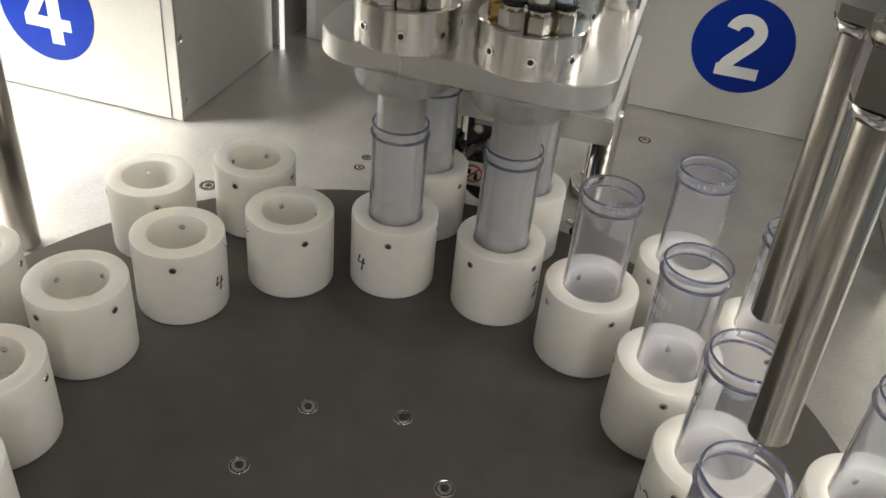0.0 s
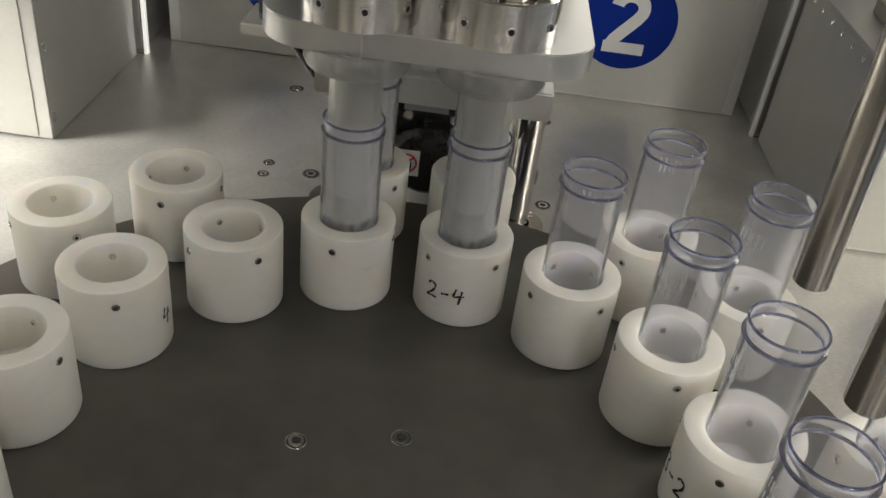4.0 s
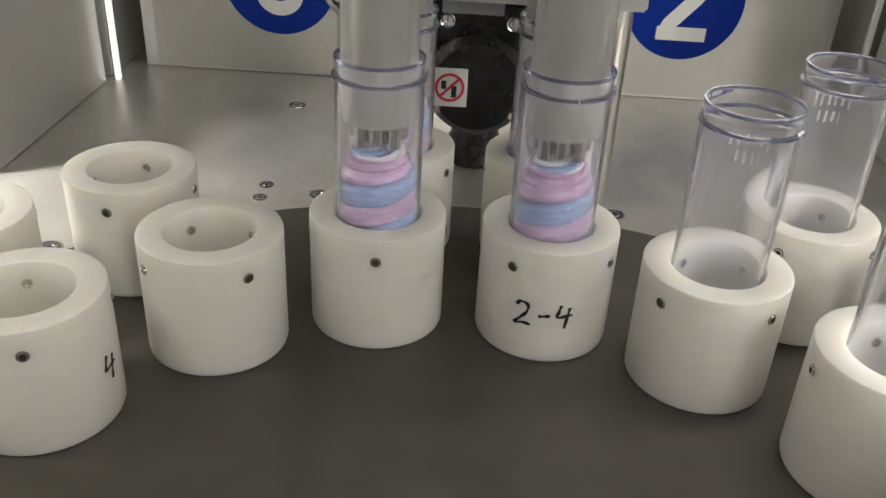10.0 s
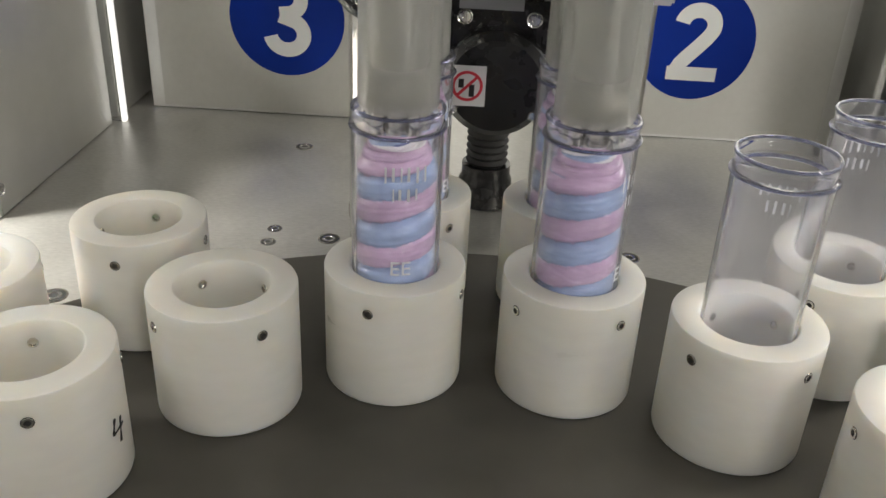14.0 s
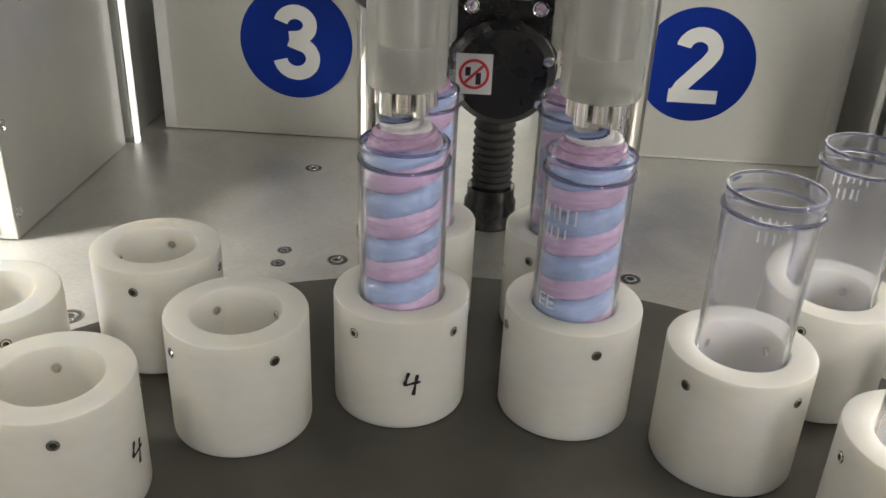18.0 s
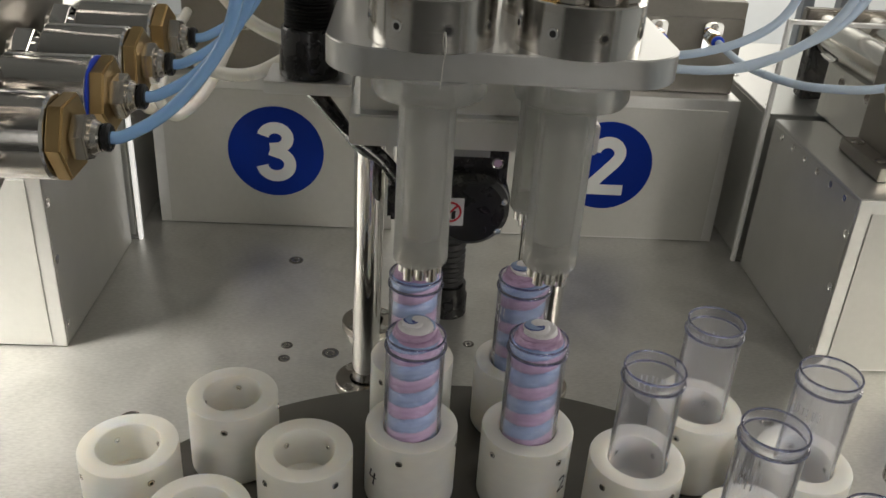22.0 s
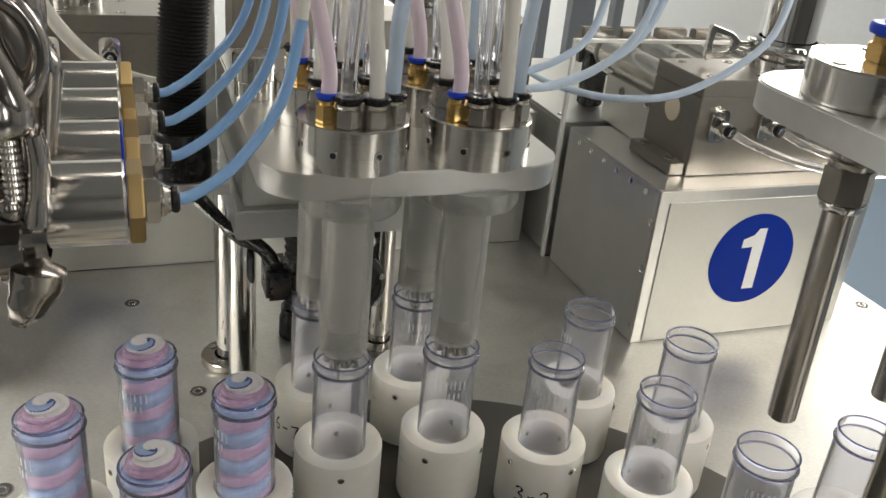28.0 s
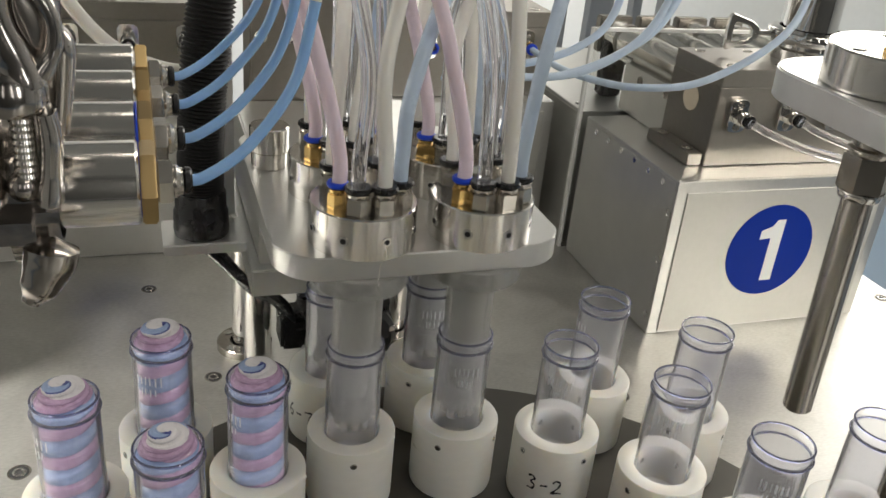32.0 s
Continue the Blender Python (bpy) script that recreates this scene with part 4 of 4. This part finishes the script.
# ---- dosing pumps on the housings ----
def port(parent, m, collar, hosemat=None, line=None):
    """A flanged port: plate with two screws, hex body, ring and collet."""
    p = part("port_flange", slab(rounded(-0.0115, 0.0115, -0.0185, 0.0185, 0.0065, 5), 0, 0.006, 0.0006, m=m), CHROME, parent, "polished port flange")
    for s in (-1, 1):
        socket_screw(p, m @ pose(0, s * 0.0125, 0.006), 0.0034, DARKSTEEL)
    part("port_body", hexagon(0.015, 0.006, 0.016, m=m), CHROME, parent)
    part("port_ring", pipe(0.0078, 0.004, 0.0165, 0.023, 0.0008, 24, m=m), BRASS if collar is COLLAR else CHROME, parent)
    part("collet", pipe(0.0074, 0.0042, 0.0233, 0.029, 0.0009, 24, m=m), collar, parent)


def ring_plate(outer, inner, thick, m):
    """A flat cast ring between two outlines of as many points, its rims eased."""
    bm = bmesh.new()
    n = len(outer)
    loops = []
    for pts, other in ((outer, inner), (inner, outer)):
        for h, ease in ((-1, 0.12), (-0.6, 0.0), (0.6, 0.0), (1, 0.12)):
            loops.append([bm.verts.new((x + (u - x) * ease, y + (v - y) * ease, h * thick / 2)) for (x, y), (u, v) in zip(pts, other)])
    for a, b in ((0, 1), (1, 2), (2, 3), (3, 7), (7, 6), (6, 5), (5, 4), (4, 0)):
        for k in range(n):
            j = (k + 1) % n
            bm.faces.new((loops[a][k], loops[a][j], loops[b][j], loops[b][k]))
    bmesh.ops.transform(bm, matrix=m, verts=bm.verts[:])
    return bm


def limb(points, radii, flat=1.0, seg=16, n=8):
    """A cast arm along a smooth line in the x-z plane, as wide as the radii say, flattened across."""
    bm = bmesh.new()
    line = smooth_path(points, n)
    rings = []
    for i, c in enumerate(line):
        u = min(i / n, len(radii) - 1.001)
        k = int(u)
        r = radii[k] + (radii[k + 1] - radii[k]) * (3 * (u - k) ** 2 - 2 * (u - k) ** 3)
        d = (line[min(i + 1, len(line) - 1)] - line[max(i - 1, 0)]).normalized()
        side = d.cross(Vector((0, 1, 0))).normalized()
        rings.append([bm.verts.new(c + side * r * math.cos(2 * math.pi * q / seg) + Vector((0, 1, 0)) * r * flat * math.sin(2 * math.pi * q / seg)) for q in range(seg)])
    for a, b in zip(rings, rings[1:]):
        for q in range(seg):
            bm.faces.new((a[q], a[(q + 1) % seg], b[(q + 1) % seg], b[q]))
    for ring, end, way in ((rings[0], line[0], line[0] - line[1]), (rings[-1], line[-1], line[-1] - line[-2])):
        tip = bm.verts.new(end + way.normalized() * (ring[0].co - end).length * 0.5)
        for q in range(seg):
            bm.faces.new((ring[q], ring[(q + 1) % seg], tip))
    return bm


def clamp_pipe(parent, x, y, z, high, turn, k=1.0):
    """A sanitary pipe with clamp ring and wing handle; k: its size."""
    part("ferrule", lathe([(0, z), (0.030 * k, z), (0.030 * k, z + 0.012), (0.0265 * k, z + 0.014), (0.0265 * k, z + 0.020), (0, z + 0.020)], 40, m=pose(x, y, 0)), CHROME, parent)
    part("clamp_ring", lathe([(0.0262 * k, z + 0.0185), (0.0345 * k, z + 0.0205), (0.0355 * k, z + 0.0225), (0.0355 * k, z + 0.0315), (0.0345 * k, z + 0.0335), (0.0262 * k, z + 0.0355)], 40, closed=True, m=pose(x, y, 0)), CHROME, parent, "polished clamp ring")
    part("pipe", lathe([(0.0235 * k, z + 0.030), (0.0235 * k, z + high)], 40, m=pose(x, y, 0)), CHROME, parent, "polished steel pipe")
    c = pose(x, y, z + 0.027, 0, 0, turn) @ pose(0.010 * (k - 1), 0, 0)
    bm = block(0.034, 0.046, -0.006, 0.006, -0.007, 0.007, 0.002, m=c)
    rod(0.003, 0.046, 0.062, 0.0005, 12, bm, c @ pose(0, 0, 0, 0, 90, 0))
    part("clamp_lug", bm, CHROME, parent)
    outer = [(0.060, -0.005), (0.070, -0.013), (0.097, -0.021), (0.100, -0.018), (0.101, 0.0), (0.100, 0.018), (0.097, 0.021), (0.070, 0.013), (0.060, 0.005)]
    inner = [(0.070, -0.003), (0.075, -0.008), (0.090, -0.011), (0.092, -0.009), (0.093, 0.0), (0.092, 0.009), (0.090, 0.011), (0.075, 0.008), (0.070, 0.003)]
    part("wing_handle", ring_plate(outer, inner, 0.0065, c @ pose(0, 0, 0, 90, 0, 0)), STEEL, parent, "cast wing handle with an oval hole")


def dosing_pump(x, y, ports, label, collar, port_z=0.070, pipe_x=0.104, pipe_k=1.0):
    """A ground steel block on its foot, with ports in front, cylinders behind and a clamped pipe on top; x, y: its front left corner."""
    ob = thing("dosing_pump", label, "dosing pump", pose(x, y, 0.1935), "dosing pumps")
    w, h = 0.236, 0.112
    part("valve_block", block(0, w, 0, 0.098, 0.0003, h - 0.020, 0.0009), BLOCK, ob, "ground steel valve block")
    part("block_cap", block(0.0004, w - 0.0004, 0.0004, 0.0976, h - 0.0197, h, 0.0009), BLOCK, ob)
    part("foot", block(-0.020, -0.0003, 0.004, 0.094, 0.0003, 0.014, 0.0008), BLOCK, ob)
    for yy in (0.024, 0.076):
        socket_screw(ob, pose(-0.010, yy, 0.014), 0.0052, DARKSTEEL)
    part("plug", rod(0.0150, 0, 0.0012, 0.0004, 36, m=pose(-0.0001, 0.050, 0.066, 0, -90, 0)), CREAM_PLUG, ob, "cream round plug")
    for i in range(8):
        socket_screw(ob, pose(0.02 + 0.065 * (i % 4), 0.018 + 0.062 * (i // 4), h), 0.0044, DARKSTEEL)
    for px in ports:
        port(ob, pose(px, 0, port_z, 90, 0, 0), collar)
    part("cylinder_mount", block(0.004, w - 0.004, 0.0985, 0.215, 0.0003, 0.062, 0.0010), SHEET, ob, "grey side plate under the cylinders")
    socket_screw(ob, pose(0.004, 0.170, 0.048, 0, -90, 0), 0.0056, DARKSTEEL)
    socket_screw(ob, pose(0.004, 0.108, 0.052, 0, -90, 0), 0.0050, DARKSTEEL)
    for i in range(4):
        cx = 0.024 + 0.0605 * i
        c = pose(cx, 0.0985, 0.080, -90, 0, 0)
        part("cylinder", rod(0.0205, 0.0, 0.190, 0.001, 36, m=c), STEEL, ob, "turned steel dosing cylinder")
        part("cylinder_ring", rod(0.0220, 0.150, 0.158, 0.0008, 36, m=c), BLOCK, ob)
        part("cylinder_head", block(cx - 0.0245, cx + 0.0245, 0.289, 0.304, 0.056, 0.1045, 0.002), BLOCK, ob)
    part("lower_rod", rod(0.0065, 0.116, 0.21, 0.001, 20, m=pose(0.016, 0.10, 0.060, -90, 0, 0)), CHROME, ob)
    part("rod_clamp", block(0.002, 0.032, 0.262, 0.286, 0.0003, 0.078, 0.003), BLACK, ob, "black rod clamp")
    clamp_pipe(ob, pipe_x, 0.052, h, 0.16, 172, pipe_k)
    return ob


first_pump = dosing_pump(0.470, 0.902, (0.027, 0.094, 0.161), "ground steel dosing pump with polished cylinders and ports", BLACK, 0.061, 0.141, 1.3)
c = pose(0.151, 0.052, 0.139, 0, 0, -8)
part("warning_tag", block(0.040, 0.052, -0.004, 0.004, -0.004, 0.004, 0.001, m=c), TAG, first_pump, "yellow tag on the clamp")
part("tag_mark", block(0.043, 0.049, -0.0043, 0.0043, -0.002, 0.002, 0.0003, m=c), BLACK, first_pump)
dosing_pump(0.152, 1.170, (0.064, 0.131, 0.198), "ground steel dosing pump with blue collets", COLLAR)
dosing_pump(-0.278, 1.170, (0.072, 0.136, 0.200), "ground steel dosing pump behind the black conduit", BLACK)
dosing_pump(-0.600, 0.902, (0.040, 0.107, 0.174), "ground steel dosing pump on the fourth housing", BLACK)


def single_hose(points, r, mat, label):
    ob = thing("supply_hose", label, "hose", pose(*points[0]))
    o = Vector(points[0])
    t = part("hose", hose([tuple(Vector(p) - o) for p in points], r, 12, 10), mat, ob)
    if mat is CLEAR:
        t.visible_shadow = False
    return ob


PALE = "pale blue plastic hose curving up from a port"
single_hose([(0.350, 1.141, 0.2635), (0.347, 1.06, 0.265), (0.350, 0.98, 0.273), (0.375, 0.92, 0.281), (0.430, 0.885, 0.297), (0.498, 0.868, 0.344), (0.530, 0.875, 0.392), (0.54, 0.89, 0.47)], 0.0041, PALE_HOSE, PALE)
single_hose([(0.283, 1.141, 0.2635), (0.278, 1.08, 0.262), (0.25, 1.00, 0.275), (0.225, 0.93, 0.290), (0.29, 0.90, 0.302), (0.345, 0.89, 0.335), (0.375, 0.89, 0.38), (0.395, 0.90, 0.46)], 0.0041, PALE_HOSE, PALE)
single_hose([(0.19, 1.02, 0.262), (0.21, 0.95, 0.287), (0.27, 0.91, 0.296), (0.335, 0.90, 0.322), (0.385, 0.90, 0.365), (0.42, 0.91, 0.46)], 0.0041, PALE_HOSE, "pale blue plastic hose curving up behind the head")
single_hose([(0.20, 1.00, 0.29), (0.24, 0.94, 0.300), (0.30, 0.92, 0.325), (0.335, 0.92, 0.365), (0.35, 0.93, 0.46)], 0.0041, PALE_HOSE, "pale blue plastic hose curving up behind the head")
LOOP = "slack white plastic hose looped in front of a pump"
single_hose([(-0.206, 1.141, 0.2635), (-0.215, 1.10, 0.236), (-0.231, 1.06, 0.203), (-0.255, 1.025, 0.186), (-0.265, 1.0, 0.212), (-0.269, 0.985, 0.257), (-0.270, 0.97, 0.311), (-0.27, 0.96, 0.42)], 0.0058, WHITE_HOSE, LOOP)
single_hose([(-0.270, 1.165, 0.2635), (-0.276, 1.10, 0.243), (-0.279, 1.05, 0.205), (-0.283, 1.02, 0.195), (-0.288, 1.0, 0.231), (-0.289, 0.985, 0.275), (-0.285, 0.97, 0.317), (-0.28, 0.96, 0.43)], 0.0058, WHITE_HOSE, LOOP)
HANG = "thick white plastic hose hanging behind the valves"
single_hose([(-0.105, 0.955, 0.292), (-0.134, 0.95, 0.273), (-0.162, 0.94, 0.262), (-0.193, 0.93, 0.267), (-0.214, 0.92, 0.288), (-0.231, 0.91, 0.314), (-0.240, 0.90, 0.345), (-0.25, 0.89, 0.43)], 0.0062, WHITE_HOSE, HANG)
single_hose([(-0.206, 1.141, 0.43), (-0.202, 0.90, 0.420), (-0.199, 0.88, 0.409), (-0.184, 0.88, 0.369), (-0.153, 0.88, 0.331), (-0.113, 0.88, 0.312), (-0.07, 0.89, 0.305)], 0.0060, WHITE_HOSE, HANG)
CLR = "clear hose from a pump port to the rod station"
single_hose([(0.497, 0.873, 0.2545), (0.507, 0.845, 0.2500), (0.530, 0.800, 0.2470), (0.570, 0.760, 0.2480), (0.620, 0.745, 0.258), (0.68, 0.75, 0.29)], 0.0046, CLEAR, CLR)
single_hose([(0.564, 0.873, 0.2545), (0.572, 0.845, 0.2500), (0.590, 0.805, 0.2480), (0.625, 0.780, 0.252), (0.67, 0.775, 0.275)], 0.0046, CLEAR, CLR)

# ---- the row of dosing valves with blue hoses ----
for k in range(4):
    y = 0.4115 + 0.0440 * k
    ob = thing("dosing_valve", "polished valve cylinder with brass nut and blue hose", "dosing valve", pose(-0.1330, y, 0.4025), "dosing valves")
    ax = pose(0, 0, 0, 0, 90, 0)
    part("cylinder", rod(0.0151, -0.034, 0.0, 0.0009, 40, m=ax), STEEL, ob)
    part("neck", rod(0.0090, -0.050, -0.0342, 0.0006, 24, m=ax), CHROME, ob)
    part("neck_nut", hexagon(0.022, -0.047, -0.0385, m=ax), CHROME, ob)
    part("brass_nut", hexagon(0.0262, 0.0004, 0.0058, m=ax @ pose(0, 0, 0, 0, 0, 30 + 9 * k)), TAN, ob, "flat hexagonal brass nut")
    if k == 1:
        part("blue_seal", pipe(0.0151, 0.012, -0.0004, 0.0003, 0.0002, 32, m=ax), COLLAR, ob)
    part("hex_nut", hexagon(0.0152, 0.0060, 0.0112, m=ax @ pose(0, 0, 0, 0, 0, 12 + 21 * k)), NICKEL, ob)
    part("stem", lathe([(0, 0.0113), (0.0060, 0.0113), (0.0062, 0.0125), (0.0050, 0.0140), (0.0050, 0.0148), (0, 0.0148)], 20, m=ax), NICKEL, ob)
    part("collet", lathe([(0.0024, 0.0149), (0.0040, 0.0149), (0.0050, 0.0156), (0.0050, 0.0172), (0.0042, 0.0180), (0.0024, 0.0180)], 24, closed=True, m=ax), BLACK, ob)
    up = 0.012 * k
    line = [(0.015, 0, 0), (0.023, 0.001, 0.001), (0.039, 0.005, 0.011), (0.056, 0.010 - 0.3 * up, 0.033), (0.0640, 0.014 - 0.6 * up, 0.062), (0.068, 0.018 - up, 0.11), (0.069, 0.020 - up, 0.17)]
    if k == 0:
        part("hose", hose(line[:5], 0.0022, 14, 10), BLUE_HOSE, ob, "translucent blue hose")
        part("hose_end", hose(line[4:], 0.0022, 14, 10), WHITE_HOSE, ob, "empty pale upper length of the hose")
    else:
        part("hose", hose(line, 0.0022, 14, 10), BLUE_HOSE, ob, "translucent blue hose")
bar = thing("valve_manifold", "steel distributor bar behind the dosing valves", "manifold", pose(-0.20, 0.478, 0.403))
part("bar", block(-0.028, 0.014, -0.095, 0.10, -0.030, 0.030, 0.006), BLOCK, bar)
part("feed_pipe", rod(0.016, 0.028, 0.2, 0.001, 32, m=pose(-0.008, 0.06, 0)), CHROME, bar)
part("support_arm", block(-0.157, -0.0283, 0.062, 0.138, -0.016, 0.016, 0.002), BLOCK, bar)
part("support_post", rod(0.0125, -0.4028, 0.10, 0.001, 32, m=pose(-0.142, 0.124, 0)), DARKSTEEL, bar, "dark round support post")

wing = thing("clamp_with_wing_nut", "polished hinged pipe clamp with looped wing nut", "pipe clamp", pose(-0.1715, 0.384, 0.420))
part("wing_loop", limb([(0.0005, 0, 0.060), (0.0015, 0, 0.052), (0.0035, -0.001, 0.043), (0.0065, -0.001, 0.034), (0.0080, 0, 0.026)], [0.0072, 0.0066, 0.0058, 0.0062, 0.0076], 1.0), CAST, wing, "thick cast limb of the wing nut's loop")
part("wing_loop", limb([(0.0030, 0.001, 0.060), (0.0110, 0.001, 0.0565), (0.0160, 0.001, 0.050), (0.0178, 0.001, 0.043), (0.0165, 0.001, 0.036), (0.0115, 0.001, 0.029)], [0.0042, 0.0034, 0.0029, 0.0028, 0.0031, 0.0046], 1.2), CAST, wing, "thin cast limb of the wing nut's loop")
part("loop_web", limb([(0.0070, 0.0035, 0.054), (0.0105, 0.0035, 0.045), (0.0120, 0.0035, 0.036)], [0.004, 0.005, 0.004], 0.35), DULL, wing, "dark recess of the loop")
part("wing_loop", limb([(-0.004, 0.004, 0.022), (-0.012, 0.006, 0.030), (-0.024, 0.008, 0.040), (-0.034, 0.010, 0.044)], [0.0097, 0.0078, 0.0065, 0.0052], 1.2), CAST, wing, "cast wing of the wing nut")
part("wing_nut_hub", lathe([(0, 0.0185), (0.0088, 0.0185), (0.0098, 0.0205), (0.0094, 0.0270), (0.0070, 0.0310), (0, 0.0320)], 32, m=pose(0.0045, 0, 0)), CAST, wing)
part("upper_jaw", limb([(0.0140, 0.010, 0.0385), (0.0150, 0.010, 0.0470), (0.0140, 0.009, 0.0560), (0.010, 0.008, 0.062)], [0.0040, 0.0048, 0.0058, 0.0060], 1.5), CAST, wing, "cast upper jaw")
bm = lathe([(0, -0.004)] + [(0.0035 + (0.0004 if k % 2 else 0), -0.003 + 0.0011 * k) for k in range(20)] + [(0, 0.019)], 20, m=pose(0.0065, -0.001, 0))
part("bolt", bm, STEEL, wing, "threaded swing bolt")
part("bolt_eye", lathe([(0.0052 * math.cos(radians(a)), 0.0052 * math.sin(radians(a))) for a in range(-90, 91, 15)], 24, m=pose(0.0050, -0.001, -0.0055)), CAST, wing)
part("fork", limb([(0.0135, 0, 0.0185), (0.0142, 0, 0.010), (0.0132, 0, 0.000), (0.0118, 0, -0.010)], [0.0031, 0.0035, 0.0034, 0.0044], 2.2), CAST, wing)
part("fork", limb([(-0.0025, 0, 0.0170), (-0.0030, 0, 0.008), (-0.0035, 0, -0.002), (-0.0045, 0, -0.010)], [0.0034, 0.0035, 0.0034, 0.0044], 2.2), CAST, wing)
part("lower_jaw", block(-0.034, 0.0140, -0.0085, 0.016, -0.0262, -0.0075, 0.0075), CAST, wing, "cast lower jaw")
part("clamp_band", lathe([(0.021, -0.0085), (0.029, -0.006), (0.029, 0.006), (0.021, 0.0085)], 40, closed=True, m=pose(0.004, 0.030, -0.016, 0, 90, 0)), CAST, wing, "polished clamp band")
part("link", limb([(0.0160, 0.014, 0.0400), (0.0185, 0.015, 0.0340), (0.0175, 0.016, 0.0240), (0.0150, 0.017, 0.0060)], [0.0034, 0.0042, 0.0040, 0.0034], 1.5), CAST, wing)
part("claw", limb([(0.0105, 0, -0.0280), (0.0095, 0, -0.0330), (0.0060, 0, -0.0410), (0.0022, 0, -0.0475)], [0.0086, 0.0084, 0.0066, 0.0032], 0.75), CAST, wing, "cast claw of the lower jaw")

# ---- far side of the room ----
for x, w, mat in ((1.10, 0.03, GREYPAINT), (1.23, 0.08, GREYPAINT), (1.355, 0.03, GREYPAINT), (1.458, 0.03, GREYPAINT)):
    ob = thing("frame_upright", "grey upright of a machine frame behind the machine", "frame post", pose(x, 2.6, -0.85), "frame uprights")
    part("post", block(-w / 2, w / 2, -0.02, 0.02, 0.0005, 2.2, 0.002), mat, ob)



# ---- motion ----
LIFT = ((0, 0.2615), (0.5, 0.2595), (1, 0.2585), (2.5, 0.2585), (3.5, 0.2645), (4.5, 0.2715), (5, 0.2792), (6, 0.2855), (7, 0.2916), (8, 0.2975), (9, 0.3037), (10, 0.3092), (11, 0.3162), (12, 0.3230), (13, 0.3300), (14, 0.3370), (14.5, 0.3403), (16.5, 0.3536), (17.5, 0.3610), (18.5, 0.3620), (19.5, 0.3635), (20, 0.3655), (20.5, 0.3705), (21, 0.3805), (21.5, 0.3905), (22, 0.3930), (25, 0.3935), (25.6, 0.3925), (27.5, 0.3515), (28, 0.3435), (29, 0.3280), (30, 0.3115), (31, 0.2965), (32, 0.2795))
TURN_ON = ((0, 0), (22.2, 0), (22.4, 0.5), (22.6, 1.7), (23.0, 5.8), (23.4, 13), (23.8, 22.3), (24.2, 33), (24.6, 40.5), (24.8, 43.2), (25.0, 44.7), (25.2, 45), (32, 45))
SPIN_TO, SPIN_RATE = 21.65, -117.6
PHASE = {0: -28.4, 1: 23.5, 2: 30.0, 3: 60.0}


def between(rows, t):
    for (a, u), (b, v) in zip(rows, rows[1:]):
        if t <= b:
            return u + (v - u) * max(0.0, t - a) / (b - a)
    return rows[-1][1]


def spin(s, t):
    return PHASE[s] + SPIN_RATE * (min(t, SPIN_TO) - 21.0)


def motions():
    walk(head, [(t, pose(HX, HY, z)) for t, z in LIFT])
    walk(table, [(t, pose(CX, CY, 0, 0, 0, a)) for t, a in TURN_ON])
    steps = [0.5 * i for i in range(44) if i < 44] + [21.65] + [a for a, _ in TURN_ON[1:]]
    for (k, s), ob in pucks.items():
        own = SCREW_TURN.get((k, s), 37.0 * k + 61.0 * s)
        rows = []
        for t in (steps if k == 0 else [a for a, _ in TURN_ON]):
            x, y, a = place_at(k, s, between(TURN_ON, t))
            rows.append((t, pose(x, y, TOP, 0, 0, a + (spin(s, t) if k == 0 else own))))
        walk(ob, rows)
        if (k, s) in tubes:
            walk(tubes[k, s], [(t, Matrix.Translation((0, 0, TUBE_Z - TOP)) @ m) for t, m in rows])
    for s, ob in pastes.items():
        rows = []
        for t in [0.5 * i for i in range(40)] + [32.0]:
            level = min(between(LIFT, min(t, 17.8)) - 0.149 - 0.004, 0.2065) - TUBE_Z - 0.011
            if t < 6.0:
                level = min(level, -0.012 + max(0.0, t - 4.8) * 0.03)
            rows.append((t, pose(0, 0, level, 0, 0, 360.0 * level / PITCH)))
        walk(ob, rows)


motions()
